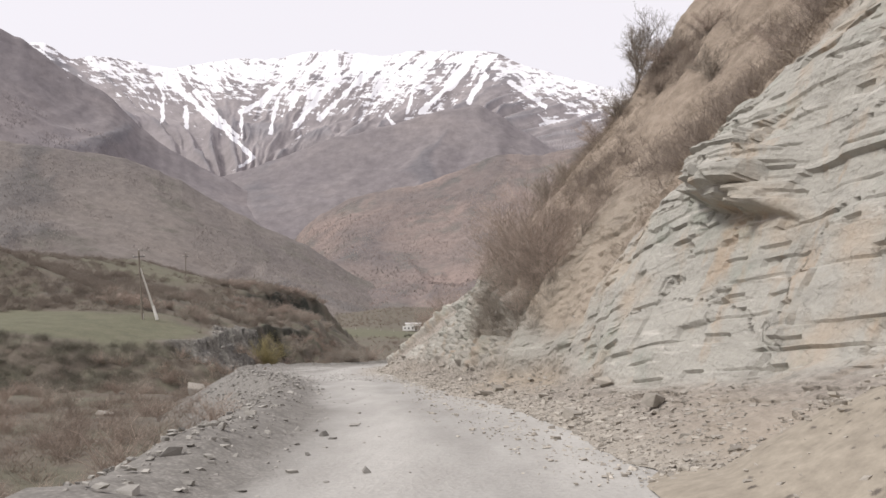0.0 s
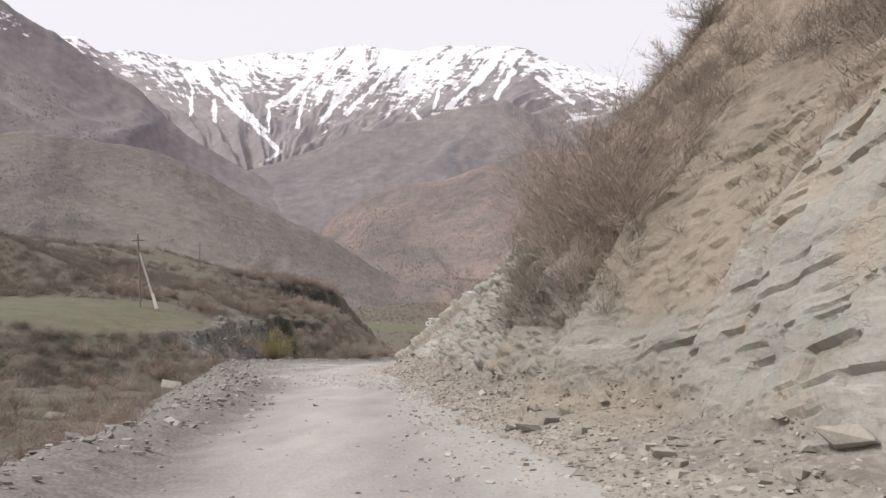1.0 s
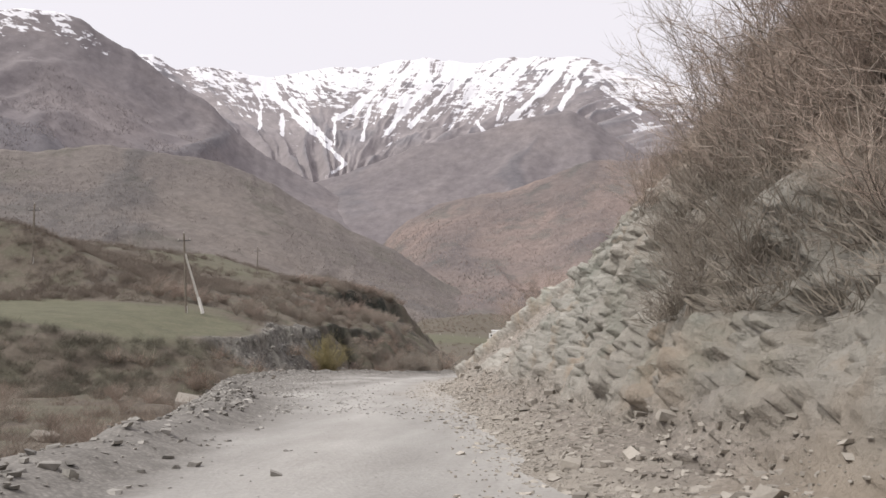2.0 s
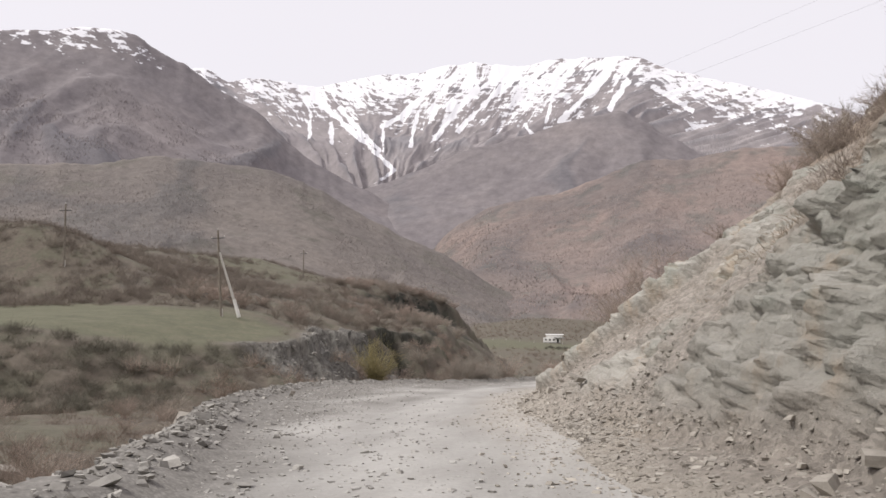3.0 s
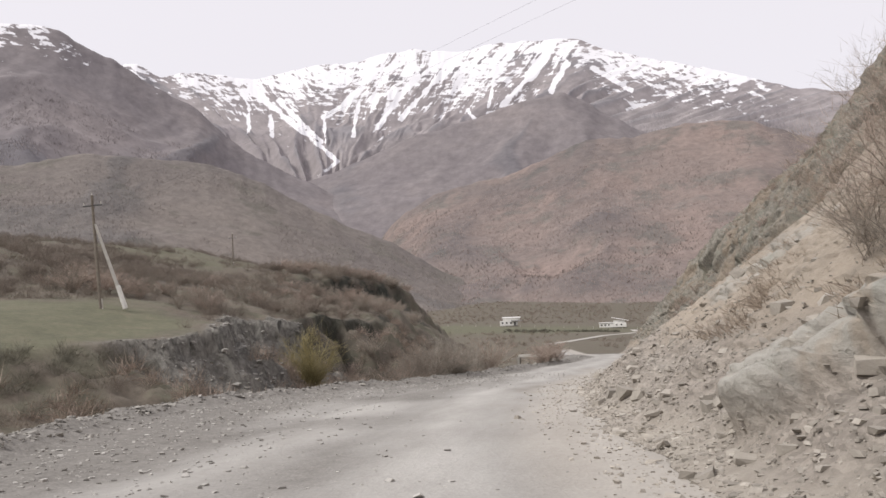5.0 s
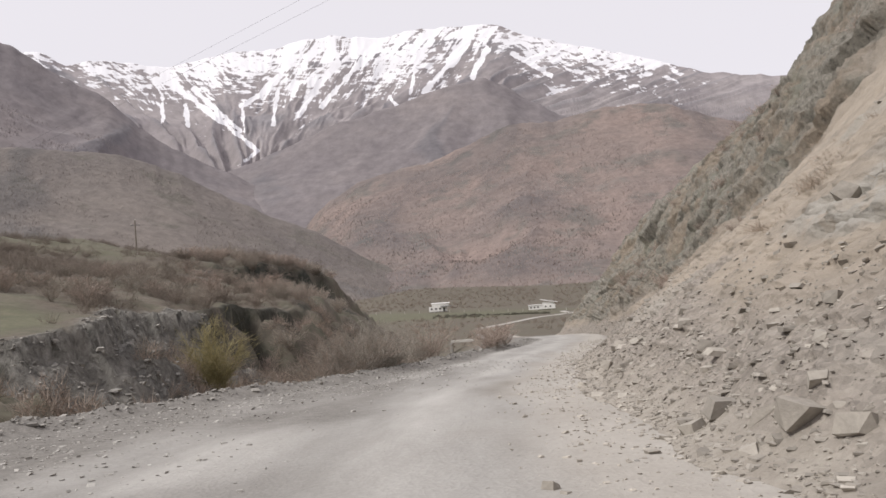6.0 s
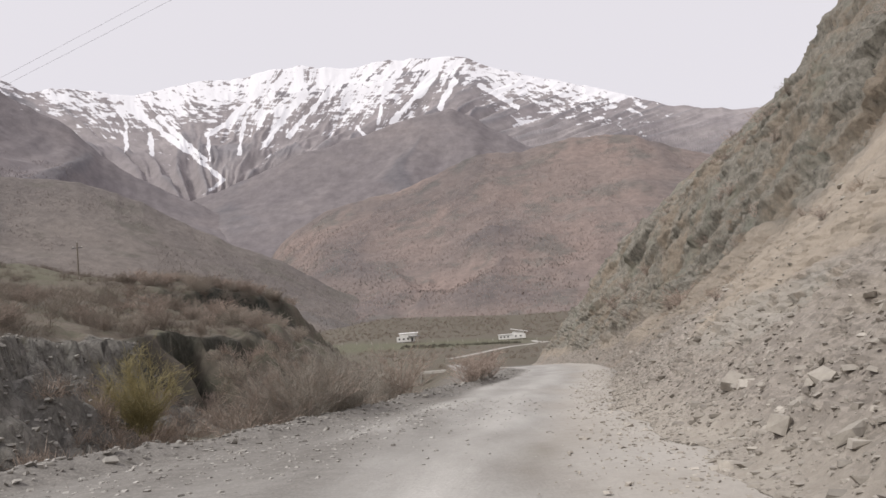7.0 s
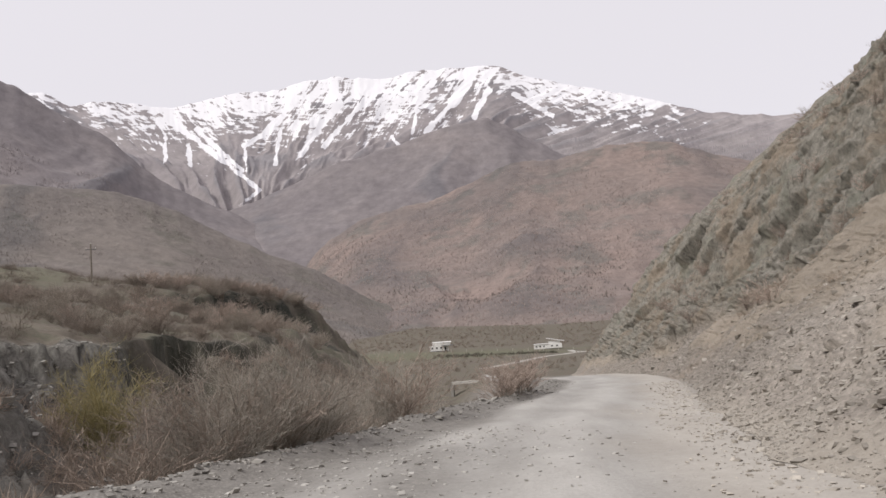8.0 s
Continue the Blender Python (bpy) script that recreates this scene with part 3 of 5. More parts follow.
def slope_surface(y, u):
    """The rough face: place and cover."""
    x, z, lo = slope_point(y, u)
    rock, earth, brush = slope_cover(y, u)
    s, t = y - 0.18 * u, u + 0.16 * y
    s, t = s + 0.25 * fbm(y / 1.5, u / 1.5, 2, 261), t + 0.2 * fbm(y / 1.5, u / 1.5, 2, 262)
    big, gap1 = blocks(s / 2.3, t / 1.25, 201)
    mid, gap2 = blocks(s / 0.85 + 0.3 * big, t / 0.5, 211)
    tiny, gap3 = blocks(s / 0.40, t / 0.26, 221)
    swell = fbm(y / 9, u / 9, 3, 231)
    far = step(110, 122, y)
    huge, gap4 = blocks(s / 9, u / 6 + 0.1 * y, 271)
    fade = step(0.2, 2.5, u)
    # bedded face: flush courses with open joints, some blocks proud and some fallen out
    dip = u + bedding(y) + 0.02 * fbm(y / 1.3, u / 1.3, 3, 263)
    run = y + 0.03 * fbm(y / 0.8, u / 0.8, 3, 264)
    v1, j1, k1 = courses(run, dip, 2.9, 1.25, 401)
    v2, j2, k2 = courses(run, dip, 1.15, 0.46, 411)
    v3, j3, k3 = courses(run, dip, 0.5, 0.2, 421)
    broken = np.clip(step(-0.15, 0.3, fbm(y / 3.5 + 5, u / 2.5, 3, 281)) * 0.7 + step(27.5, 31, y) + 0.6 * step(3.2, 1.5, u), 0, 1)
    bedded = (proud(v1, 0.17, 0.13) + mix(0.5, 1.2, broken) * proud(v2, 0.085, 0.08) + mix(0.15, 1.0, broken) * proud(v3, 0.045, 0.05)
              - 0.17 * (v2 < 0.05) * (j2 > 0.04) * (k2 > 0.05) - 0.14 * (v3 < 0.06) * (j3 > 0.03)
              - 0.15 * step(0.075, 0.0, j1) * step(0.40, 0.55, fbm(run / 2, dip, 2, 431) * 0.5 + 0.5)
              - 0.15 * step(0.06, 0.0, j2) * step(0.52, 0.62, fbm(run / 1.2, dip / 0.6, 2, 432) * 0.5 + 0.5) - 0.12 * step(0.05, 0.0, k1) * (v2 > 0.6))
    rift = np.abs(fbm(y / 2.6 + 0.6 * fbm(y, u, 2, 441), u / 2.0, 3, 442))
    bedded = 0.68 * bedded - 0.20 * step(0.022, 0.0, rift) * step(3, 5, u) + 0.4 * fbm(y / 3.2, u / 2.6, 3, 447) + 0.045 * fbm(y / 0.35, u / 0.22, 3, 451) * (0.4 + broken)
    flute = ridged(y / 0.45 + 0.4 * fbm(y / 0.7, u / 0.7, 2, 443), u / 1.9, 3, 444) - 0.6
    shards = 0.45 * flute + 0.22 * big + 0.17 * mid + 0.13 * tiny - 0.38 * step(0.30, 0.48, fbm(y / 1.3, u / 0.8, 3, 452)) * (mid < 0.3)
    rough = rock * (1 - far) * mix(bedded, shards, step(26.5, 31.5, y + 1.5 * fbm(y / 3, u / 2, 2, 445) - 0.3 * np.clip(u - 5, 0, 9)))
    rough = rough + rock * far * (0.5 * flute - 0.30 * step(0.07, 0.0, gap1) + 0.08 * tiny)
    rib_way = y + 0.35 * u
    ledge = (u + 0.12 * y) / 2.6 + 0.5 * fbm(y / 5, u / 5, 2, 448)
    ledge = ledge - np.floor(ledge)
    rough = rough + rock * far * (1.3 * huge + 0.25 * big + 0.2 * mid - 0.5 * step(0.06, 0.0, gap4) + 1.7 * (ridged(rib_way / 8.5 + 0.5 * fbm(y / 9, u / 9, 3, 450), u / 15, 4, 446) - 0.62)
                                  + 0.22 * (1 - ledge) * step(-0.1, 0.2, fbm(y / 7, u / 7, 2, 449)) - 0.9 * step(0.86, 0.95, big) * (mid < 0.2))
    loose = (1 - rock) * (0.12 * mid * step(-0.2, 0.2, fbm(y / 3, u / 3, 2, 251)) + 0.08 * tiny + 0.18 * fbm(y / 1.7, u / 1.7, 3, 252))
    d = fade * (rough + loose + (0.45 + 1.0 * far) * swell * step(1, 6, u))
    # the overhanging crag above the first stretch
    lip = 7.2 + 0.35 * fbm(y / 0.9, y * 0, 3, 295) + 0.25 * mid
    crag = np.exp(-((y - 17.7 - 0.2 * (u - 8)) / 1.5) ** 4) * step(lip - 0.12, lip + 0.12, u) * step(lip + 3.4, lip + 0.8, u)
    d = d + crag * (0.95 + 0.5 * proud(v2, 0.7, 0.8) + 0.35 * big + 0.3 * proud(v3, 0.4, 0.4))
    # the bare rib that stands out of the slope
    q = y - (66.4 - 0.95 * (u - 1.9)) + 0.5 * fbm(y / 3.0, u / 3.0, 3, 291)
    rib = step(-0.3, 0.15, q) * step(2.6, 0.2, q) * step(0.9, 1.6, u) * step(10, 7.5, u)
    d = d * (1 - 0.6 * rib) + rib * (0.85 + 0.14 * big + 0.10 * mid - 0.25 * step(0.08, 0.0, gap1))
    rib2 = step(-0.3, 0.15, q - 2.4) * step(1.6, 0.2, q - 2.4) * step(1.2, 2.0, u) * step(7, 5, u)
    d = d + rib2 * 0.5
    rib = np.clip(rib + rib2, 0, 1)
    nx, nz = -np.sin(lo), np.cos(lo)
    hard = np.clip(rib + crag, 0, 1)
    return x + d * nx, z + d * nz * 0.6, {"rock": np.clip(rock + hard, 0, 1), "crag": np.clip(far + 0.28 * step(20, 29, y + 1.5 * fbm(y / 3, u / 3, 2, 297)) * step(56, 50, y), 0, 1), "earth": earth, "brush": brush * (1 - hard), "dust": step(1.5, 0.2, u + 0.7 * fbm(y / 1.6, u / 1.6, 3, 299))}


def cut_slope():
    ys = spaced((-60, -4, 1.5), (-4, 10, 0.4), (10, 29, 0.05), (29, 37, 0.1), (37, 50, 0.17), (50, 78, 0.2), (78, 110, 0.3), (110, 160, 0.3), (160, 220, 0.4), (220, 270, 1.0), (270, 340, 4))
    us = spaced((-2.6, 11.9, 0.06), (11.9, 14, 0.15), (14, 36, 0.3), (36, 60, 1.0), (60, 120, 4))
    Y, U = np.meshgrid(ys, us, indexing="ij")
    U = np.clip(U - bedding(Y) * step(40, 14, U), 0, None)
    X, Z, masks = slope_surface(Y, U)
    ob = grid_mesh("hillside", X, Y, Z, MAT_SLOPE, True, masks)
    hard = (masks["rock"] > 0.5) & (Y < 28)
    ob.data.polygons.foreach_set("use_smooth", ~hard[:-1, :-1].ravel())
    return tagged(ob, "steep roadside slope of cracked grey rock, scree and earth", "hillside", kind="structure")


cut_slope()

# ---------------------------------------------------------------- mountains
EYE = (-8.0, 45.0)
FAR = {}


# old snow lying in the gullies: from and to (compass angle, rise over distance), half width in degrees
WEST_GULLIES = [(-23.6, 0.352, -19.6, 0.296, 0.30), (-19.6, 0.296, -17.2, 0.258, 0.16), (-17.2, 0.258, -18.7, 0.238, 0.14), (-21.6, 0.339, -18.4, 0.285, 0.2),
                (-23.8, 0.325, -23.8, 0.296, 0.15), (-22.2, 0.318, -22.1, 0.291, 0.15), (-14.3, 0.382, -16.5, 0.338, 0.3), (-16.5, 0.338, -18.2, 0.318, 0.2)]
EAST_GULLIES = [(-18.2, 0.318, -18.1, 0.284, 0.13), (-10.9, 0.377, -12.7, 0.340, 0.28), (-12.7, 0.340, -14.1, 0.305, 0.2), (-9.0, 0.380, -12.3, 0.316, 0.2),
                (-15.5, 0.340, -16.0, 0.292, 0.15), (-0.3, 0.410, -2.1, 0.368, 0.5), (-2.1, 0.368, -4.4, 0.330, 0.22), (0.7, 0.381, -0.6, 0.345, 0.28),
                (-7.1, 0.325, -6.1, 0.303, 0.14), (-3.2, 0.412, -4.9, 0.372, 0.25), (-4.9, 0.372, -5.4, 0.330, 0.14), (2.6, 0.372, 5.4, 0.335, 0.2)]


def mountain(name, label, azimuths, ridge, r_base, r_top, e_base, material, power=0.9, spurs=0.10, size=260.0, seed=0, res=0.12, rows=150,
             rough=0.004, snow=None, converge=False):
    """A slope seen across the valley: its skyline is given as rise over distance by compass angle."""
    az = np.arange(azimuths[0], azimuths[-1] + 1e-6, res)
    crest = np.interp(az, azimuths, ridge)
    crest = np.convolve(np.pad(crest, 4, mode="edge"), np.ones(9) / 9, "valid")
    jag = rough * fbm(az * 0.9, az * 0, 5, seed + 50)
    v = np.concatenate([np.linspace(0, 1, rows), 1 + np.linspace(0.02, 0.3, 8)])
    A, V = np.meshgrid(az, v, indexing="ij")
    W = np.clip(V, 0, 1)
    C = crest[:, None] + jag[:, None] * step(0.75, 1.0, W)
    r = mix(r_base, r_top, V) * (1 + 0.05 * fbm(A * 0.06, V * 1.5 + seed, 2, seed + 30) * (1 - W))
    x, y = EYE[0] + r * np.sin(np.radians(A)), EYE[1] + r * np.cos(np.radians(A))
    env = np.sin(np.pi * W ** 0.75) ** 0.9
    E0 = e_base + (C - e_base) * W ** power
    phi = (A + 18.3) / (np.clip(E0 - 0.235, 0.0, 1) + 0.05)
    if converge:
        g = ridged(phi * 0.06 + 0.5 * fbm(A * 0.4, E0 * 24, 3, seed + 3), E0 * 12, 5, seed + 20) - 0.72
    else:
        g = ridged(x / size + 0.5 * fbm(x / size, y / size, 2, seed + 4), y / size * 0.7, 5, seed + 20) - 0.70
    s = np.clip(W ** power + g * spurs * env * 2, 0, 1)
    E = e_base + (C - e_base) * s
    z = np.where(V > 1, C * r_top - (V - 1) * 0.9 * (r_top - r_base) * 0.6, E * r)
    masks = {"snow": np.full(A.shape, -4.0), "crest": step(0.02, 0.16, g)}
    if snow:
        lows, lift, scale = snow
        low = np.interp(A, [a for a, _ in lows], [e for _, e in lows]) + 0.008 * fbm(A * 0.5, E * 20, 2, seed + 80)
        tilt = np.interp(az, [-44, -36, -26, -20.5, -17.5, -15, -11, -5, 0.5, 3, 8, 22], [-0.3, 0.45, 0.6, 1.1, 0.2, -1.4, -1.25, -0.85, -1.2, 0.75, 0.5, 0.4])
        fall = np.cumsum(tilt) * res
        masks["az"], masks["up"] = A + 100, E * 57.3 + 50
        masks["fall"] = E * 57.3 + fall[:, None] + 60 + 1.1 * fbm(A * 0.22, E * 16, 3, seed + 60)
        masks["snow"] = np.clip((E - low - lift) / scale, -3.5, 1.1) - 3.4 * g * env
        for a0, e0, a1, e1, w in WEST_GULLIES + EAST_GULLIES:
            da, de = a1 - a0, (e1 - e0) * 57
            t = np.clip(((A - a0) * da + (E - e0) * 57 * de) / (da * da + de * de), 0, 1)
            d = np.hypot(A - a0 - t * da, (E - e0) * 57 - t * de) + 0.16 * fbm(A * 2.5, E * 140, 3, seed + 90)
            masks["snow"] = np.maximum(masks["snow"], -2.2 + 4.6 * step(w * 1.5, w * 0.4, d))
    FAR[name] = (x[:, :rows], y[:, :rows], z[:, :rows] + 1.6)
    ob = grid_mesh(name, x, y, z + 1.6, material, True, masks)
    return tagged(ob, label, "mountain", kind="structure")


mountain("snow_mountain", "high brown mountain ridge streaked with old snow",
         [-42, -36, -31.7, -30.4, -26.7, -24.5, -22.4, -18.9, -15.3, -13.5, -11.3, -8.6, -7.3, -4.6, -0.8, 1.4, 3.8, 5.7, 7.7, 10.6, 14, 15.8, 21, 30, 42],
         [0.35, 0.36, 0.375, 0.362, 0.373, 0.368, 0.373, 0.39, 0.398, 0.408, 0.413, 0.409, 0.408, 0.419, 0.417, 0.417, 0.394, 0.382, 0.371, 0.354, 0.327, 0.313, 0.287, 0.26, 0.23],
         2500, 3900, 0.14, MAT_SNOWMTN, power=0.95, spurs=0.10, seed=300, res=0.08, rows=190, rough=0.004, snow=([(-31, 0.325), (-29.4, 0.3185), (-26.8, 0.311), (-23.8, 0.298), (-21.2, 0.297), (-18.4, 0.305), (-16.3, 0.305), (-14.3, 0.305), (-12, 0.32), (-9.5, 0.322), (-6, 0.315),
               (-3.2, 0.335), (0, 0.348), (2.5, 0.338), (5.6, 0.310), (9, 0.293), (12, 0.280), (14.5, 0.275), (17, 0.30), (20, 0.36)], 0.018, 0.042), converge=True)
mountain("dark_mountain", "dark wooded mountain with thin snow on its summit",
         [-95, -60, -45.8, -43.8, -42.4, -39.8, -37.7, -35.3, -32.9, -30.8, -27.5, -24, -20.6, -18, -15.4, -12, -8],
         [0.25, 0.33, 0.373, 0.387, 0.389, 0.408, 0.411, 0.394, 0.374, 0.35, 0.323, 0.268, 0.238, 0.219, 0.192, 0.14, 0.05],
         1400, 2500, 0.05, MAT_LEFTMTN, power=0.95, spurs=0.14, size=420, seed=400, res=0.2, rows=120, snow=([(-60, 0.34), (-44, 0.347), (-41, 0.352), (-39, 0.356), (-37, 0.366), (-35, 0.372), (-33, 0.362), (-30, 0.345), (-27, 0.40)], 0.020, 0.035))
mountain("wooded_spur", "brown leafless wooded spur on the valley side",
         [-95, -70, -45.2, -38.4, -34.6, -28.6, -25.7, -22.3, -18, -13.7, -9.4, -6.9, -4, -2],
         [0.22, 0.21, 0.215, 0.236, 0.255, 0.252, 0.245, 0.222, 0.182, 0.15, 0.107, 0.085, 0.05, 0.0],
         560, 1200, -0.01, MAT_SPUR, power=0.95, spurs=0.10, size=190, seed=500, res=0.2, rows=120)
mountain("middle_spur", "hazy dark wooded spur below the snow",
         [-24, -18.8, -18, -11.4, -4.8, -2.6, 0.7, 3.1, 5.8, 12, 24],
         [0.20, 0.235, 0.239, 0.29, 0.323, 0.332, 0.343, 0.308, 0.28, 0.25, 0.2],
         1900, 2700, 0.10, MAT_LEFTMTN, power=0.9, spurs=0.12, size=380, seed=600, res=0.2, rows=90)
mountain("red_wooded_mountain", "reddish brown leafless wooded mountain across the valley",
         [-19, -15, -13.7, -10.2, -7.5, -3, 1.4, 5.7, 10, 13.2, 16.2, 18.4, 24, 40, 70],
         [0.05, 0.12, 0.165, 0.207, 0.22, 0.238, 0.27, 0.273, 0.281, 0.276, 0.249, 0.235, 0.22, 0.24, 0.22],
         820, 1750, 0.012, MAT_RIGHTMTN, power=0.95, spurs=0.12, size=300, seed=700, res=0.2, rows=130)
mountain("closing_hills", "far brown hills that close the valley behind the road",
         [60, 100, 150, 200, 240, 270], [0.2, 0.26, 0.2, 0.22, 0.24, 0.24], 500, 1400, -0.01, MAT_SPUR, seed=800, res=1.0, rows=40)
import itertools

# ---------------------------------------------------------------- loose meshes
def mesh_of(name, verts, faces, material, smooth=False):
    """A mesh from arrays: verts n x 3, faces m x k."""
    me = bpy.data.meshes.new(name)
    me.vertices.add(len(verts))
    me.vertices.foreach_set("co", np.asarray(verts, np.float32).ravel())
    faces = np.asarray(faces, np.int32)
    me.loops.add(faces.size)
    me.loops.foreach_set("vertex_index", faces.ravel())
    me.polygons.add(len(faces))
    me.polygons.foreach_set("loop_start", (np.arange(len(faces)) * faces.shape[1]).astype(np.int32))
    me.update(calc_edges=True)
    me.polygons.foreach_set("use_smooth", np.full(len(faces), smooth))
    me.materials.append(material)
    me.validate()
    return me


def part(name, bm, material, parent, label=""):
    """Links a bmesh as one mesh object under a thing or a part."""
    me = bpy.data.meshes.new(name)
    bm.to_mesh(me)
    bm.free()
    me.materials.append(material)
    ob = new(name, me)
    ob.parent = parent
    return tagged(ob, label)


def across(d):
    """Two unit vectors square to each row of d."""
    d = d / np.maximum(np.linalg.norm(d, axis=1, keepdims=True), 1e-9)
    ref = np.where(np.abs(d[:, 2:3]) > 0.9, np.array([[1.0, 0, 0]]), np.array([[0, 0, 1.0]]))
    a = np.cross(d, ref)
    a /= np.maximum(np.linalg.norm(a, axis=1, keepdims=True), 1e-9)
    return a, np.cross(d, a)


def sticks(name, seg, material, sides=3):
    """Tapered twigs: rows of p0, p1, r0, r1."""
    seg = np.asarray(seg, float)
    p0, p1, r0, r1 = seg[:, :3], seg[:, 3:6], seg[:, 6:7], seg[:, 7:8]
    a, b = across(p1 - p0)
    ring = []
    for base, r in ((p0, r0), (p1, r1)):
        for k in range(sides):
            w = 2 * math.pi * k / sides
            ring.append(base + r * (a * math.cos(w) + b * math.sin(w)))
    verts = np.stack(ring, 1).reshape(-1, 3)
    o = (np.arange(len(seg)) * 2 * sides)[:, None]
    faces = np.concatenate([o + np.array([[k, (k + 1) % sides, sides + (k + 1) % sides, sides + k]]) for k in range(sides)])
    return mesh_of(name, verts, faces, material, True)


def spikes(name, p0, p1, r, material):
    """Fine pointed twigs, three faces each."""
    a, b = across(p1 - p0)
    r = np.asarray(r).reshape(-1, 1)
    verts = np.stack([p0 + r * (a * math.cos(w) + b * math.sin(w)) for w in (0, 2.09, 4.19)] + [p1], 1).reshape(-1, 3)
    o = (np.arange(len(p0)) * 4)[:, None]
    sides = ((0, 1, 3), (1, 2, 3)) if name != "crown" else ((0, 1, 3), (1, 2, 3), (2, 0, 3))
    faces = np.concatenate([o + np.array([f]) for f in sides])
    return mesh_of(name, verts, faces, material)


def twig_material(name, dark, light, tip=None):
    k = Paint(name)
    c = k.ramp(k.island(), (0.0, dark), (1.0, light))
    c = k.blend(c, k.ramp(k.noise(6, 3), (0.3, 0.6), (0.7, 1.1)), 0.6, "MULTIPLY")
    c = k.blend(c, k.ramp(k.random(), (0.0, 0.75), (1.0, 1.15)), 1.0, "MULTIPLY")
    return k.done(c, 0.85)


MAT_STEM = twig_material("grey_bark", (0.21, 0.18, 0.152), (0.38, 0.332, 0.285))
MAT_TWIG = twig_material("brown_twigs", (0.33, 0.268, 0.228), (0.57, 0.47, 0.405))
MAT_RED = twig_material("reddish_twigs", (0.268, 0.219, 0.184), (0.465, 0.385, 0.325))
MAT_GREY = twig_material("grey_twigs", (0.275, 0.243, 0.208), (0.45, 0.40, 0.34))
MAT_BRUSH = twig_material("dull_brush", (0.24, 0.196, 0.165), (0.40, 0.335, 0.285))
MAT_PALE = twig_material("pale_twigs", (0.275, 0.252, 0.218), (0.475, 0.44, 0.385))
MAT_OLIVE = twig_material("olive_twigs", (0.33, 0.29, 0.15), (0.54, 0.47, 0.25))
MAT_STRAW = twig_material("dry_grass", (0.285, 0.232, 0.185), (0.45, 0.378, 0.305))


def branching(rng, height, spread, stems, forks, lean=0.0, droop=0.0, radius=0.03):
    """Stem segments and fine twig spikes of a bare shrub, rooted at the origin."""
    seg, t0, t1 = [], [], []
    for _ in range(stems):
        az = rng.uniform(0, 2 * math.pi)
        out = spread * math.sqrt(rng.uniform(0.02, 1.0))
        h = height * rng.uniform(0.55, 1.0) * (1 - 0.35 * (out / spread) ** 2)
        p = np.array([math.cos(az), math.sin(az), 0]) * rng.uniform(0, 0.18) * spread
        goal = np.array([math.cos(az) * out + lean * h, math.sin(az) * out, h])
        n, r = 5, radius * rng.uniform(0.6, 1.2)
        for k in range(n):
            f = (k + 1) / n
            q = goal * np.array([f ** 1.35, f ** 1.35, f ** 0.9]) + rng.normal(0, 0.035 * height, 3) * (k < n - 1)
            seg.append([*p, *q, r * (1 - 0.75 * k / n), r * (1 - 0.75 * f)])
            if k >= 1:
                for _ in range(forks):
                    base = p + (q - p) * rng.uniform(0, 1)
                    d = (q - p) / np.linalg.norm(q - p) + rng.normal(0, 0.62, 3)
                    d[2] = abs(d[2]) * 0.8 + 0.12 - droop
                    ln = height * rng.uniform(0.09, 0.21)
                    tip = base + d / np.linalg.norm(d) * ln
                    t0.append(base)
                    t1.append(tip)
                    for _ in range(2):
                        s = base + (tip - base) * rng.uniform(0.25, 1.0)
                        e = d / np.linalg.norm(d) + rng.normal(0, 0.55, 3)
                        e[2] += 0.25 - droop
                        t0.append(s)
                        t1.append(s + e / np.linalg.norm(e) * ln * rng.uniform(0.35, 0.85))
            p = q
    return np.array(seg), np.array(t0), np.array(t1)


def shrub_kind(seed, height, spread, stems, forks, stem_mat, twig_mat, lean=0.0, droop=0.0, radius=0.028, twig=0.0075):
    rng = np.random.default_rng(seed)
    seg, a, b = branching(rng, height, spread, stems, forks, lean, droop, radius)
    return sticks("stems", seg, stem_mat), spikes("crown", a, b, rng.uniform(0.6, 1.2, len(a)) * twig, twig_mat)


def place_shrub(name, kind, m, label, category, group):
    ob = new(name, kind[0])
    ob.matrix_world = m
    tagged(ob, label, category, group)
    tw = new("crown", kind[1])
    tw.parent = ob
    return ob


BIG = [shrub_kind(10 + i, 4.2, 2.7, 22, 7, MAT_STEM, MAT_TWIG, radius=0.018, twig=0.0046) for i in range(3)]
GREYS = [shrub_kind(20 + i, 3.0, 2.0, 18, 6, MAT_STEM, MAT_GREY, radius=0.015, twig=0.005) for i in range(2)]
REDS = [shrub_kind(30 + i, 2.3, 1.6, 26, 7, MAT_TWIG, MAT_RED, radius=0.012, twig=0.0055) for i in range(3)]
PALES = [shrub_kind(36 + i, 3.4, 2.0, 26, 8, MAT_STEM, MAT_PALE, radius=0.016, twig=0.0042) for i in range(3)]
LOW = [shrub_kind(40 + i, 1.3, 1.0, 16, 4, MAT_STEM, MAT_TWIG, radius=0.012, twig=0.007) for i in range(2)]


FARS = [shrub_kind(50 + i, 2.6, 2.0, 22, 8, MAT_STEM, (MAT_GREY, MAT_TWIG, MAT_BRUSH)[i], radius=0.016, twig=0.0085) for i in range(3)]


def on_slope(y, u):
    x, z, _ = slope_surface(np.array([float(y)]), np.array([float(u)]))
    return float(x[0]), float(y), float(z[0])


def upright(p, turn, size, sink=0.1):
    return Matrix.LocRotScale((p[0], p[1], p[2] - sink), Euler((0, 0, turn)), (size, size, size))


rng = np.random.default_rng(5)
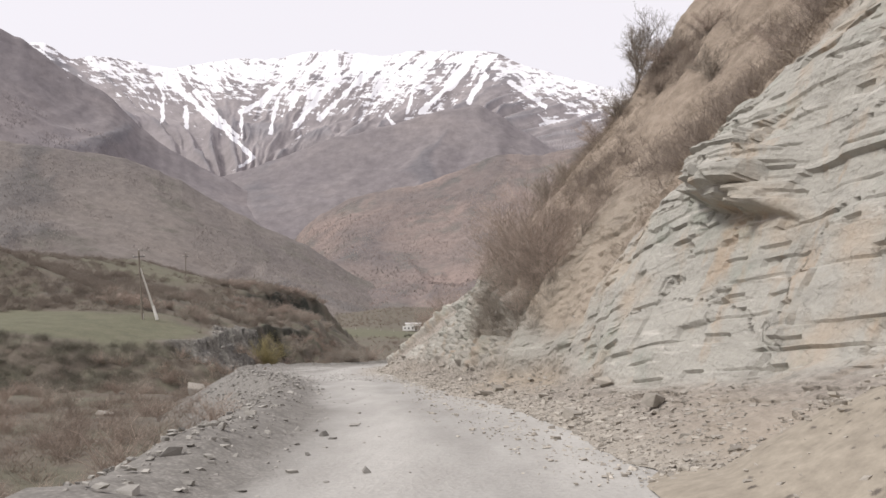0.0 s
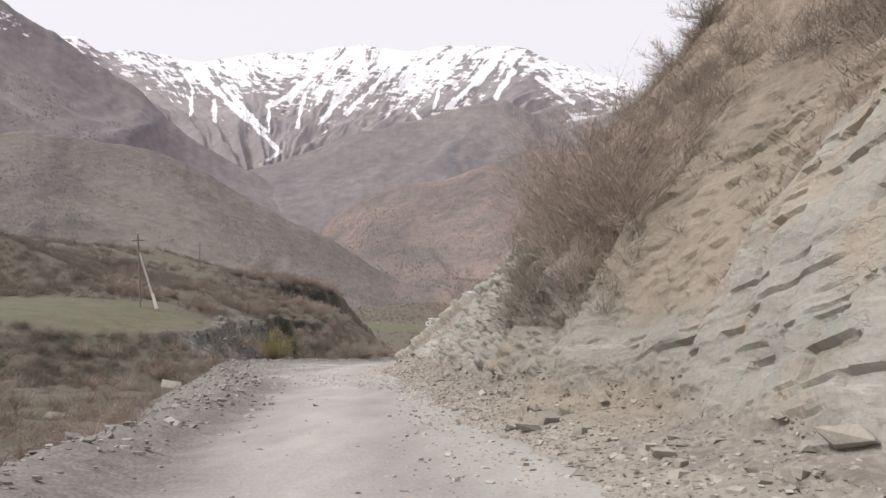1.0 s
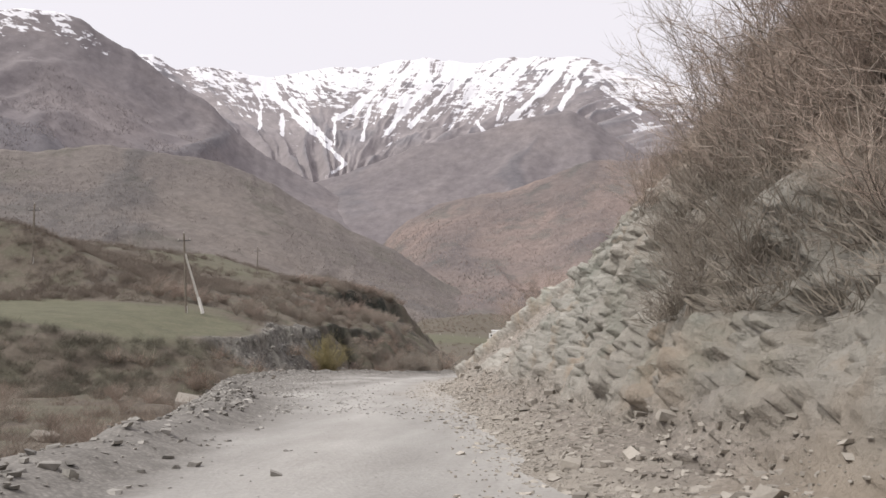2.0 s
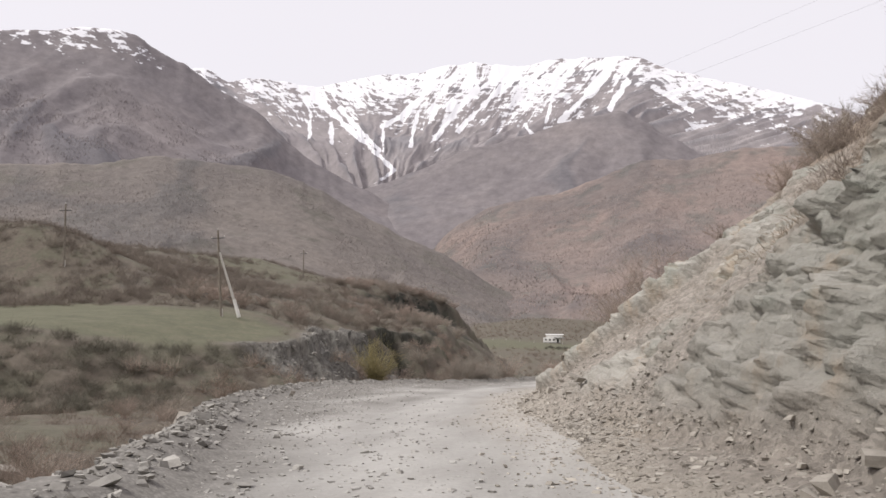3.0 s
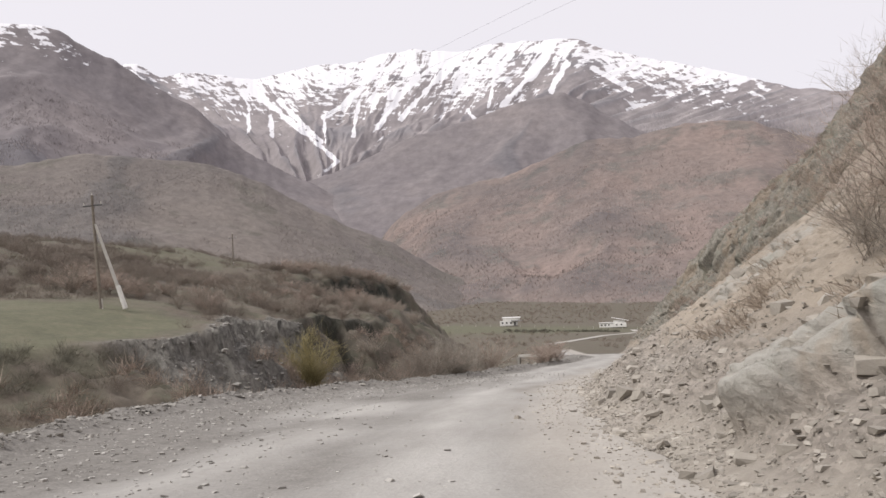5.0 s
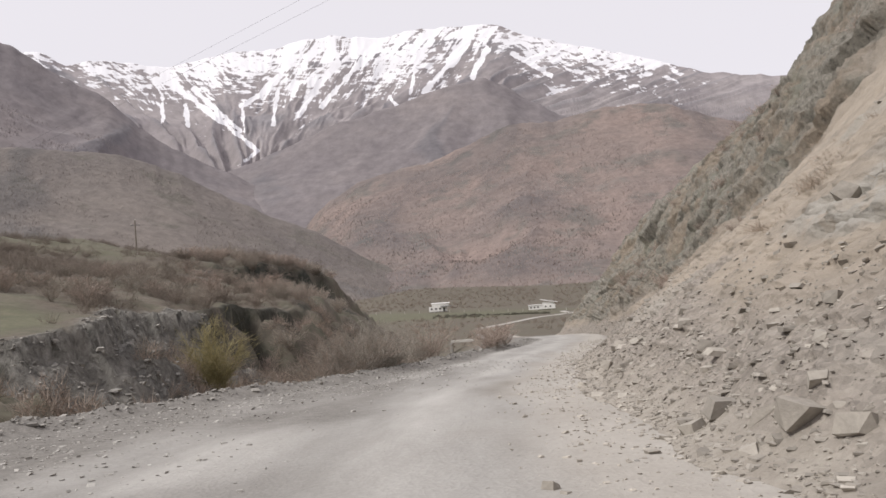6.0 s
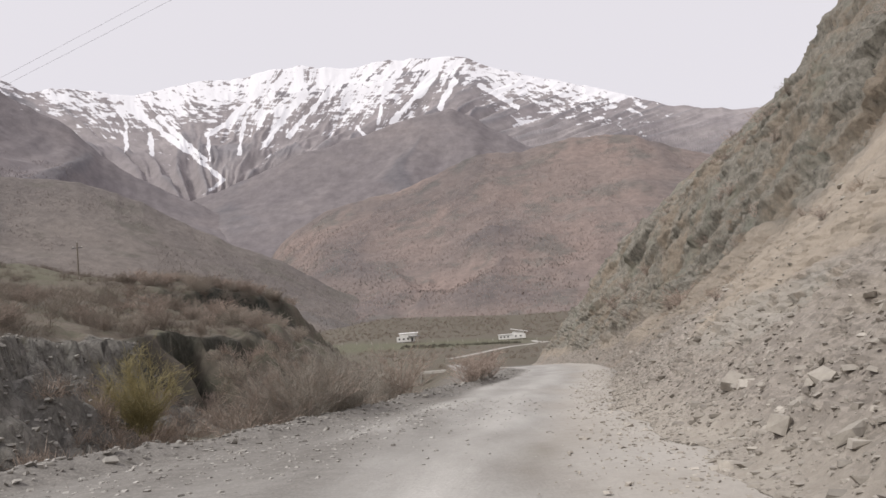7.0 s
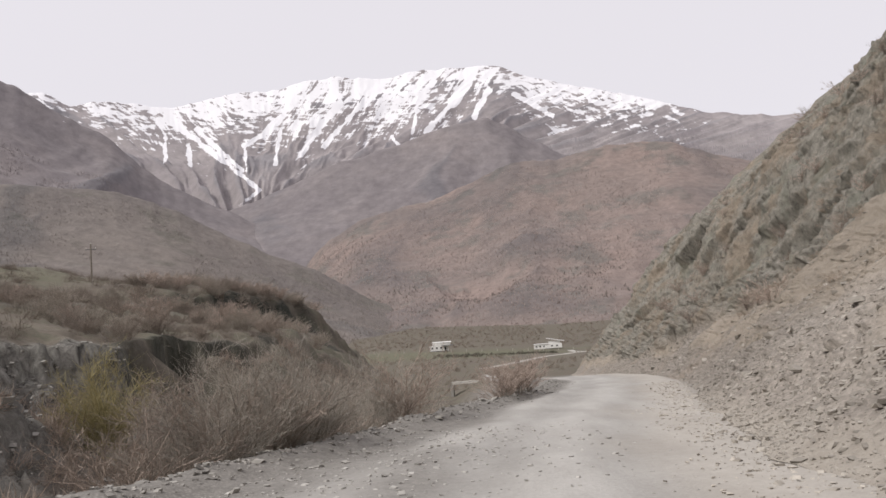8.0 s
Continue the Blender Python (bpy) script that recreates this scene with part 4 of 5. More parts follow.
# the large bushes that lean over the road cutting
for y, u, size, kind in ((30.2, 5.6, 0.75, BIG[0]), (31.6, 6.0, 0.85, BIG[1]), (33.4, 5.8, 0.8, BIG[2]), (35.6, 6.2, 0.7, BIG[0]), (32.6, 7.4, 0.7, BIG[1]),
                         (38.0, 6.6, 0.55, BIG[2]), (40.6, 7.0, 0.45, BIG[1]), (31.0, 4.6, 0.6, GREYS[0]), (32.6, 4.4, 0.7, GREYS[1]), (33.6, 3.8, 0.55, GREYS[0]),
                         (34.8, 4.6, 0.6, GREYS[1]), (36.6, 5.0, 0.5, GREYS[0]), (29.4, 6.6, 0.5, BIG[2]), (43.0, 8.0, 0.5, BIG[0]), (45.5, 9.0, 0.5, BIG[1]),
                         (36.4, 7.2, 0.9, BIG[2]), (37.6, 7.8, 0.85, BIG[0]), (34.8, 7.6, 0.9, BIG[1]), (39.6, 8.4, 0.8, BIG[2]),
                         (28.6, 5.8, 0.7, BIG[0]), (29.0, 8.2, 0.65, BIG[1]),
                         (31.4, 6.8, 1.05, BIG[0]), (32.8, 7.0, 1.1, BIG[2]), (30.4, 6.4, 0.95, BIG[1]), (33.8, 6.4, 1.0, BIG[0]), (31.2, 5.2, 0.8, BIG[2]), (30.2, 4.4, 0.55, BIG[1])):
    place_shrub("bare_bush", kind, upright(on_slope(y, u), rng.uniform(0, 6.28), size), "tall bare brown bush on the rock cutting", "bush", "bushes on the cutting")
for y, u, size, kind in ((68.6, 5.2, 0.62, BIG[0]), (69.6, 5.8, 0.7, BIG[1]), (68.9, 4.7, 0.55, GREYS[0]), (70.4, 6.6, 0.72, BIG[2]), (69.8, 5.0, 0.6, GREYS[1]), (71.6, 7.6, 0.75, BIG[0]), (72.6, 9.0, 0.75, BIG[1]), (70.8, 5.6, 0.6, BIG[2])):
    place_shrub("bare_bush", kind, upright(on_slope(y, u), rng.uniform(0, 6.28), size), "bare brown bush above the rock rib", "bush", "bushes on the cutting")
# brush further up the slope
made = 0
while made < 96:
    y, u = rng.uniform(14, 62), rng.uniform(11.5, 27)
    if made > 80:
        y, u = rng.uniform(62, 90), rng.uniform(13, 24)
    _, _, masks = slope_surface(np.array([y]), np.array([u]))
    if masks["brush"][0] < 0.5 or (26 < y < 42 and u < 16) or fbm(y / 7, u / 6, 2, 777) < -0.1:
        continue
    kind = FARS[rng.integers(3)]
    place_shrub("bare_bush", kind, upright(on_slope(y, u), rng.uniform(0, 6.28), rng.uniform(0.4, 0.8)), "bare brown brush high on the hillside", "bush", "brush on the hillside")
    made += 1
for y, u, size in ((104, 9.5, 0.6), (107, 5.5, 0.5), (140, 12, 0.7), (146, 9, 0.6), (112, 12, 0.5)):
    place_shrub("low_bush", LOW[0], upright(on_slope(y, u), y, size), "small dry bush on the scree", "bush", "bushes on the scree")


# bare tree on the brow
def bare_tree(at, height, seed):
    r = np.random.default_rng(seed)
    tree = new("bare_tree")
    tree.location = at
    seg, t0, t1 = [], [], []

    def grow(p, d, length, radius, level):
        n = 3
        for k in range(n):
            d = d + r.normal(0, 0.13, 3)
            d[2] += 0.05
            d = d / np.linalg.norm(d)
            q = p + d * length / n
            seg.append([*p, *q, radius * (1 - 0.22 * k), radius * (1 - 0.22 * (k + 1))])
            p = q
            if level < 4:
                for _ in range(2 if level else 2):
                    e = d + r.normal(0, 0.55, 3)
                    e[2] += 0.12
                    grow(p, e / np.linalg.norm(e), length * r.uniform(0.5, 0.72), radius * 0.45, level + 1)
            else:
                t0.append(p)
                t1.append(p + (d + r.normal(0, 0.4, 3)) * length * 0.5)

    grow(np.zeros(3), np.array([0.1, 0, 1.0]), height * 0.38, 0.09, 0)
    trunk = new("trunk", sticks("trunk", seg, MAT_STEM, 4))
    trunk.parent = tree
    crown = new("crown", spikes("crown", np.array(t0), np.array(t1), np.full(len(t0), 0.006), MAT_GREY))
    crown.parent = tree
    return tagged(tree, "small leafless tree on the brow of the hill", "tree")


for y, x, h, seed in ((40.6, 8.4, 6.4, 3), (45.0, 9.8, 4.6, 4)):
    us = np.linspace(2, 40, 400)
    xs, zs, _ = slope_surface(np.full(400, y), us)
    k = int(np.argmin(np.abs(xs - x)))
    bare_tree((float(xs[k]), y, float(zs[k]) - 0.1), h, seed)


# ---------------------------------------------------------------- brush on the valley side
def ground_at(x, y):
    h, _ = ground_height(np.array([float(x)]), np.array([float(y)]))
    return float(h[0])


made = 0
while made < 115:
    y = rng.uniform(14, 150)
    back_off = rng.uniform(3.2, 30)
    x = float(road_left(np.array([y]))[0]) - back_off
    side = float(terrace_side(np.array([x]), np.array([y]))[0])
    if side > -4 or (back_off < 7 and 45 < y < 98) or (x < -27 and 92 < y < 128) or rng.uniform() < 0.2:
        continue
    kind = REDS[rng.integers(3)] if rng.uniform() < 0.72 else GREYS[rng.integers(2)]
    place_shrub("thicket_shrub", kind, upright((x, y, ground_at(x, y)), rng.uniform(0, 6.28), rng.uniform(0.5, 0.95)),
                "reddish bare shrub in the ravine thicket", "shrub", "shrubs in the ravine")
    made += 1
for k in range(46):
    y = rng.uniform(104.5, 124)
    x = float(road_left(np.array([y]))[0]) - rng.uniform(1.6, 3.5 + 0.4 * (y - 104))
    kind = (PALES + PALES + REDS)[rng.integers(9)]
    place_shrub("thicket_shrub", kind, upright((x, y, ground_at(x, y)), rng.uniform(0, 6.28), rng.uniform(0.75, 1.15) * (1.4 if kind in REDS else 1.0)),
                "pale bare shrub beside the road edge", "shrub", "shrubs by the road edge")

# the willow in first leaf
willow = new("willow")
willow.location = (-38.0, 136.0, ground_at(-38, 136) - 0.1)
seg, t0, t1 = branching(np.random.default_rng(77), 8.0, 3.4, 34, 14, radius=0.06)
ob = new("trunk", sticks("trunk", seg, MAT_OLIVE))
ob.parent = willow
ob = new("crown", spikes("crown", t0, t1, np.full(len(t0), 0.014), MAT_OLIVE))
ob.parent = willow
tagged(willow, "yellow-green willow coming into leaf below the bank", "tree")


MAT_VALLEY = twig_material("valley_twigs", (0.26, 0.215, 0.178), (0.37, 0.31, 0.255))
MAT_BANK = twig_material("grey_green_twigs", (0.13, 0.125, 0.098), (0.26, 0.245, 0.20))
MAT_SCRUB = twig_material("hill_scrub", (0.215, 0.183, 0.155), (0.345, 0.298, 0.255))


def scrub(name, label, count, x_range, y_range, keep, material, seed, size=(0.7, 1.6), blades=36, width=0.052):
    """Uncountable far brush: fans of fine twigs."""
    r = np.random.default_rng(seed)
    x, y = r.uniform(*x_range, count * 6), r.uniform(*y_range, count * 6)
    ok = keep(x, y) > r.uniform(0, 1, len(x))
    x, y = x[ok][:count], y[ok][:count]
    h, _ = ground_height(x, y)
    s = r.uniform(*size, len(x))
    n = len(x) * blades
    c = np.repeat(np.stack([x, y, h - 0.1], 1), blades, 0)
    S = np.repeat(s, blades)
    d = r.normal(0, 1, (n, 3))
    d /= np.linalg.norm(d, axis=1, keepdims=True)
    d[:, 2] = np.abs(d[:, 2])
    root = c + d * (S * r.uniform(0.1, 0.8, n))[:, None] * np.array([0.8, 0.8, 0.85])
    way = d * 0.6 + r.normal(0, 0.5, (n, 3)) + np.array([0, 0, 0.35])
    tip = root + way * (S * r.uniform(0.18, 0.4, n))[:, None]
    ob = new(name, spikes(name, root, tip, S * width * r.uniform(0.6, 1.3, n), material))
    return tagged(ob, label, "scrub", kind="stuff")


def terrace_keep(x, y):
    side, upper = terrace_side(x, y), inside_line(UPPER, x, y)
    _, m = ground_height(x, y)
    want = fbm(x / 11, y / 9, 3, 501) + 0.22 + 0.5 * step(-14, -4, upper) * step(6, 0, upper) + 0.6 * step(-58, -48, x) * step(131, 137, y)
    return step(-0.5, 1.0, side) * step(0.0, 0.25, want - 0.5 * m["turf"]) * (1 - 0.97 * step(-2, 1, inside_line(MEADOW, x, y)))


def bank_keep(x, y):
    side = terrace_side(x, y)
    return step(-19, -14, side) * step(0.3, -1, side) * step(-42, -46, x) * step(121, 114, y)


def ravine_keep(x, y):
    side, left = terrace_side(x, y), road_left(y) - x
    return step(-3, -6, side) * step(3.5, 6, left) * (1 - 0.85 * hump(x, y, -35, 112, 14, 18)) * step(-0.35, 0.1, fbm(x / 8, y / 8, 3, 511))


def valley_keep(x, y):
    _, m = ground_height(x, y)
    return step(0.0, 0.2, fbm(x / 40, y / 14, 3, 521) + 0.5 * step(660, 720, y)) * (1 - m["turf"]) * (1 - step(505, 520, y) * step(625, 610, y) * step(-130, -115, x) * step(60, 45, x)) * step(4, 10, np.abs(x + 12 - 0.1 * (y - 350)))


scrub("terrace_scrub", "brown bare scrub over the terrace and hill", 2900, (-150, -34), (108, 310), terrace_keep, MAT_SCRUB, 61, (0.9, 2.1), 100, 0.011)
scrub("hill_scrub", "dense brown brush on the hill behind the meadow", 1900, (-125, -60), (122, 190),
      lambda x, y: step(-13, -7, inside_line(UPPER, x, y)) * step(26, 12, inside_line(UPPER, x, y)) * step(-0.5, -0.1, fbm(x / 7, y / 6, 3, 503)), MAT_SCRUB, 66, (0.8, 1.9), 90, 0.011)
scrub("bank_scrub", "grey bare scrub on the terrace bank", 1000, (-100, -40), (74, 124), bank_keep, MAT_BANK, 62, (0.8, 1.7), 130, 0.008)
scrub("ravine_scrub", "reddish scrub on the ravine floor", 2300, (-70, -7), (22, 210), ravine_keep, MAT_RED, 63, (0.6, 1.5), 90, 0.008)
scrub("valley_scrub", "dull brown scrub across the valley floor", 2600, (-170, 150), (290, 900), valley_keep, MAT_VALLEY, 64, (1.2, 3.0), 40, 0.03)

scrub("field_hedge", "dark grey-green hedge below the farm field", 190, (-48, 16), (484, 508), lambda x, y: step(-0.3, 0.0, fbm(x / 14, y / 8, 2, 541)), MAT_BANK, 67, (1.0, 2.2), 60, 0.03)

# ---------------------------------------------------------------- stones
def stone_material(name, dark, light):
    k = Paint(name)
    c = k.ramp(k.island(), (0.0, dark), (0.6, tuple((a + b) / 2 for a, b in zip(dark, light))), (1.0, light))
    c = k.blend(c, k.ramp(k.noise(7, 5, 0.7), (0.3, 0.7), (0.7, 1.1)), 0.7, "MULTIPLY")
    c = k.blend(c, k.ramp(k.random(), (0.0, 0.8), (1.0, 1.1)), 1.0, "MULTIPLY")
    k.relief(k.noise(22, 4), 0.5, 0.02)
    return k.done(c, 0.9)


MAT_STONE = stone_material("broken_stone", (0.30, 0.276, 0.242), (0.50, 0.462, 0.41))
MAT_PEBBLE = stone_material("road_pebble", (0.30, 0.288, 0.268), (0.45, 0.435, 0.41))
MAT_DARKSTONE = stone_material("dark_shale", (0.22, 0.21, 0.195), (0.43, 0.412, 0.38))


def stone_shapes(count, seed, points=13):
    """Angular broken stones about one metre across: vertices and triangles."""
    r = np.random.default_rng(seed)
    shapes = []
    for _ in range(count):
        bm = bmesh.new()
        dims = np.array([1.0, r.uniform(0.55, 0.9), r.uniform(0.28, 0.6)]) * 0.5
        lean = r.normal(0, 0.22, 2)
        for corner in itertools.product((-1, 1), repeat=3):
            d = np.array(corner, float) * r.uniform(0.55, 1.0, 3)
            d[:2] += lean * d[2]
            bm.verts.new(d * dims)
        for _ in range(points - 8):
            d = r.normal(0, 1, 3)
            bm.verts.new(d / np.abs(d).max() * r.uniform(0.8, 1.0) * dims)
        hull = bmesh.ops.convex_hull(bm, input=bm.verts)
        bmesh.ops.delete(bm, geom=[e for e in hull["geom_interior"] if isinstance(e, bmesh.types.BMVert)], context="VERTS")
        bmesh.ops.triangulate(bm, faces=bm.faces[:])
        bm.verts.index_update()
        shapes.append((np.array([v.co[:] for v in bm.verts]), np.array([[v.index for v in f.verts] for f in bm.faces])))
        bm.free()
    return shapes


SHAPES = stone_shapes(14, 9, 8)


def rubble(name, label, places, sizes, material, seed):
    """Many small stones joined into one mesh."""
    r = np.random.default_rng(seed)
    verts, faces, base = [], [], 0
    pick = r.integers(0, len(SHAPES), len(places))
    for k, (sv, sf) in enumerate(SHAPES):
        idx = np.where(pick == k)[0]
        if not len(idx):
            continue
        turn = r.uniform(0, 6.283, len(idx))
        tilt = r.normal(0, 0.35, len(idx))
        c, s, ct, st = np.cos(turn), np.sin(turn), np.cos(tilt), np.sin(tilt)
        v = sv[None] * sizes[idx][:, None, None]
        x, y, z = v[..., 0], v[..., 1] * ct[:, None] - v[..., 2] * st[:, None], v[..., 1] * st[:, None] + v[..., 2] * ct[:, None]
        w = np.stack([x * c[:, None] - y * s[:, None], x * s[:, None] + y * c[:, None], z], -1) + places[idx][:, None]
        verts.append(w.reshape(-1, 3))
        faces.append((sf[None] + (base + np.arange(len(idx)) * len(sv))[:, None, None]).reshape(-1, 3))
        base += len(idx) * len(sv)
    ob = new(name, mesh_of(name, np.concatenate(verts), np.concatenate(faces), material))
    return tagged(ob, label, "rubble", kind="stuff")


def slope_rubble(count, seed, y_range, u_top, size):
    r = np.random.default_rng(seed)
    y, u = r.uniform(*y_range, count * 2), np.abs(r.normal(0, 1, count * 2)) * u_top
    x, z, m = slope_surface(y, u)
    ok = (m["rock"] < 0.5) & (u < 22)
    y, u, x, z = y[ok][:count], u[ok][:count], x[ok][:count], z[ok][:count]
    s = size * np.exp(r.normal(0, 0.55, len(x)))
    return np.stack([x, y, z - s * 0.03], 1), s


p, s = slope_rubble(10000, 71, (8, 56), 1.5, 0.052)
rubble("talus_rubble", "broken grey stones at the foot of the rock", p, np.clip(s, 0.02, 0.32), MAT_STONE, 72)
p, s = slope_rubble(15000, 73, (50, 125), 2.4, 0.048)
rubble("scree_rubble", "loose angular grey scree", p, np.clip(s, 0.02, 0.4), MAT_STONE, 74)
p, s = slope_rubble(800, 77, (58, 94), 2.0, 0.11)
rubble("scree_rubble", "coarse broken blocks on the lower scree", p, np.clip(s, 0.06, 0.34), MAT_STONE, 78)
p, s = slope_rubble(3000, 75, (100, 190), 6.0, 0.10)
rubble("scree_rubble", "loose scree below the far crag", p, np.clip(s, 0.05, 0.6), MAT_STONE, 76)


r = np.random.default_rng(79)
y = r.uniform(9, 135, 9000)
x = hill_foot(y) + 0.45 - r.normal(0.35, 0.7, 9000) * (0.6 + 0.8 * soft_noise(y / 5, y * 0, 7))
h, _ = ground_height(x, y)
s = np.clip(0.034 * np.exp(r.normal(0, 0.6, 9000)), 0.012, 0.22)
h = np.maximum(h, 0.3 * np.clip(x - hill_foot(y) - 0.4, 0, 3))
rubble("foot_gravel", "gravel strewn on the road below the slope", np.stack([x, y, h + s * 0.03], 1), s, MAT_STONE, 80)


def edge_rubble(count, seed, y_range, spread, offset, size):
    r = np.random.default_rng(seed)
    y = r.uniform(*y_range, count)
    x = road_left(y) - offset - r.normal(0, 1, count) * spread
    h, _ = ground_height(x, y)
    s = size * np.exp(r.normal(0, 0.55, count))
    return np.stack([x, y, h + s * 0.03], 1), s


p, s = edge_rubble(7500, 81, (6, 150), 0.7, 0.8, 0.065)
keep = (p[:, 1] > 42) | (np.arange(len(p)) % 3 == 0)
p, s = p[keep], s[keep]
rubble("edge_rubble", "stones heaped along the road edge", p, np.clip(s, 0.03, 0.3), MAT_DARKSTONE, 82)
p, s = edge_rubble(6500, 83, (42, 112), 2.4, -2.0, 0.047)
rubble("margin_gravel", "coarse gravel on the road margin", p, np.clip(s, 0.015, 0.13), MAT_PEBBLE, 84)
p, s = edge_rubble(3000, 87, (8, 60), 1.8, 3.0, 0.08)
rubble("edge_rubble", "dark shale stones down the road bank", p, np.clip(s, 0.04, 0.5), MAT_DARKSTONE, 88)
r = np.random.default_rng(89)
x, y = r.uniform(-56, -30, 9000), r.uniform(100, 152, 9000)
h, m = ground_height(x, y)
ok = m["bank"] > r.uniform(0.3, 1.0, 9000)
s = np.clip(0.16 * np.exp(r.normal(0, 0.6, 9000)), 0.06, 0.8)[ok]
rubble("bank_rubble", "pale stones in the eroded terrace bank", np.stack([x[ok], y[ok], h[ok] + s * 0.05], 1), s, MAT_DARKSTONE, 90)
r = np.random.default_rng(85)
y = r.uniform(3, 130, 1500)
f = np.concatenate([r.beta(0.4, 0.4, 1300), r.uniform(0, 1, 200)])
x = road_left(y) * (1 - f) + road_right(y) * f
h, _ = ground_height(x, y)
s = np.clip(0.022 * np.exp(r.normal(0, 0.5, len(y))), 0.010, 0.07)
rubble("road_pebbles", "scattered pebbles on the gravel road", np.stack([x, y, h + s * 0.02], 1), s, MAT_PEBBLE, 86)

BOULDERS = [mesh_of("boulder", v, f, MAT_STONE) for v, f in stone_shapes(8, 19, 13)]
DARK_BOULDERS = [mesh_of("boulder", v, f, MAT_DARKSTONE) for v, f in stone_shapes(6, 29, 13)]


def boulder(at, size, turn, tilt, shape, label, group, material=None):
    ob = new("boulder", (DARK_BOULDERS if "road edge" in label else BOULDERS)[shape % 6])
    ob.matrix_world = Matrix.LocRotScale(at, Euler((tilt, tilt * 0.5, turn)), (size, size * 0.9, size))
    return tagged(ob, label, "boulder", group)


r = np.random.default_rng(91)
for k in range(44):
    y, u = r.uniform(52, 98), abs(r.normal(0, 2.4)) + 0.3
    bx, by, bz = on_slope(y, u)
    size = float(np.clip(0.27 * math.exp(r.normal(0, 0.35)), 0.18, 0.5))
    boulder((bx, by, bz + size * 0.04), size, r.uniform(0, 6.28), r.normal(0, 0.35), k, "angular grey boulder lying on the scree", "boulders on the scree")
for k in range(34):
    y = r.uniform(14, 112)
    bx = float(road_left(np.array([y]))[0]) - r.uniform(0.3, 1.5)
    size = float(np.clip(0.22 * math.exp(r.normal(0, 0.35)), 0.18, 0.36))
    boulder((bx, y, ground_at(bx, y) + size * 0.03), size, r.uniform(0, 6.28), r.normal(0, 0.25), k, "grey boulder on the road edge", "boulders on the road edge")
for k in range(22):
    y, u = r.uniform(14, 50), r.uniform(0.3, 2.2)
    bx, by, bz = on_slope(y, u)
    size = float(np.clip(0.26 * math.exp(r.normal(0, 0.4)), 0.2, 0.6))
    boulder((bx, by, bz + size * 0.12), size, r.uniform(0, 6.28), r.normal(0, 0.3), k, "pale boulder fallen from the rock face", "boulders below the face")

# ---------------------------------------------------------------- power line
def plain_material(name, dark, light, scale=3.0, rough=0.8):
    k = Paint(name)
    c = k.ramp(k.noise(scale, 5, 0.65), (0.3, dark), (0.7, light))
    k.relief(k.noise(scale * 6, 3), 0.2, 0.01)
    return k.done(c, rough)


MAT_WOODPOLE = plain_material("weathered_pole", (0.14, 0.12, 0.10), (0.27, 0.24, 0.20))
MAT_CONCRETE = plain_material("pale_concrete", (0.50, 0.48, 0.45), (0.66, 0.64, 0.60))
MAT_STEEL = plain_material("grey_steel", (0.10, 0.10, 0.10), (0.18, 0.18, 0.18))
MAT_WHITEWASH = plain_material("whitewash", (0.72, 0.71, 0.68), (0.86, 0.85, 0.82), 1.0)
MAT_ROOF = plain_material("pale_sheet_roof", (0.62, 0.61, 0.60), (0.80, 0.79, 0.77), 0.8, 0.5)
MAT_DARKOPENING = plain_material("dark_window", (0.03, 0.03, 0.03), (0.06, 0.06, 0.06))


def rod(p0, p1, r0, r1, sides=8):
    bm = bmesh.new()
    p0, p1 = Vector(p0), Vector(p1)
    d = p1 - p0
    bmesh.ops.create_cone(bm, cap_ends=True, segments=sides, radius1=r0, radius2=r1, depth=d.length,
                          matrix=Matrix.Translation((p0 + p1) / 2) @ d.to_track_quat("Z", "Y").to_matrix().to_4x4())
    return bm


def box(x0, y0, z0, x1, y1, z1, bevel=0.0):
    bm = bmesh.new()
    bmesh.ops.create_cube(bm, size=1, matrix=Matrix.Translation(((x0 + x1) / 2, (y0 + y1) / 2, (z0 + z1) / 2)) @ Matrix.Diagonal((x1 - x0, y1 - y0, z1 - z0, 1)))
    if bevel:
        bmesh.ops.bevel(bm, geom=bm.edges[:], offset=bevel, segments=1, affect="EDGES")
    return bm


def power_pole(at, height, strut, lean):
    pole = new("power_pole")
    pole.matrix_world = Matrix.LocRotScale(at, Euler((0, lean, 0.3)), None)
    part("post", rod((0, 0, -0.3), (0, 0, height), 0.19, 0.13), MAT_WOODPOLE, pole)
    part("footing", rod((0.05, 0, -0.3), (0.05, 0, 1.0), 0.17, 0.16), MAT_CONCRETE, pole, "pale concrete footing")
    arm = part("crossarm", box(-0.95, -0.06, height - 1.15, 0.95, 0.06, height - 1.0, 0.015), MAT_STEEL, pole)
    for x in (-0.85, 0.85):
        part("insulator", rod((x, 0, height - 1.0), (x, 0, height - 0.72), 0.06, 0.045), MAT_CONCRETE, arm, "pale insulator")
    part("insulator", rod((0, 0, height), (0, 0, height + 0.28), 0.06, 0.045), MAT_CONCRETE, pole, "pale insulator")
    if strut:
        part("strut", rod((strut, 0.2, -0.2), (0.1, 0, height * 0.74), 0.19, 0.14), MAT_CONCRETE, pole, "pale concrete strut")
        part("strut_footing", rod((strut + 0.02, 0.2, -0.3), (strut * 0.76 + 0.03, 0.15, height * 0.18), 0.25, 0.23), MAT_WHITEWASH, pole, "whitened strut base")
    return tagged(pole, "old leaning wooden power pole with steel crossarm", "power pole", "power poles")


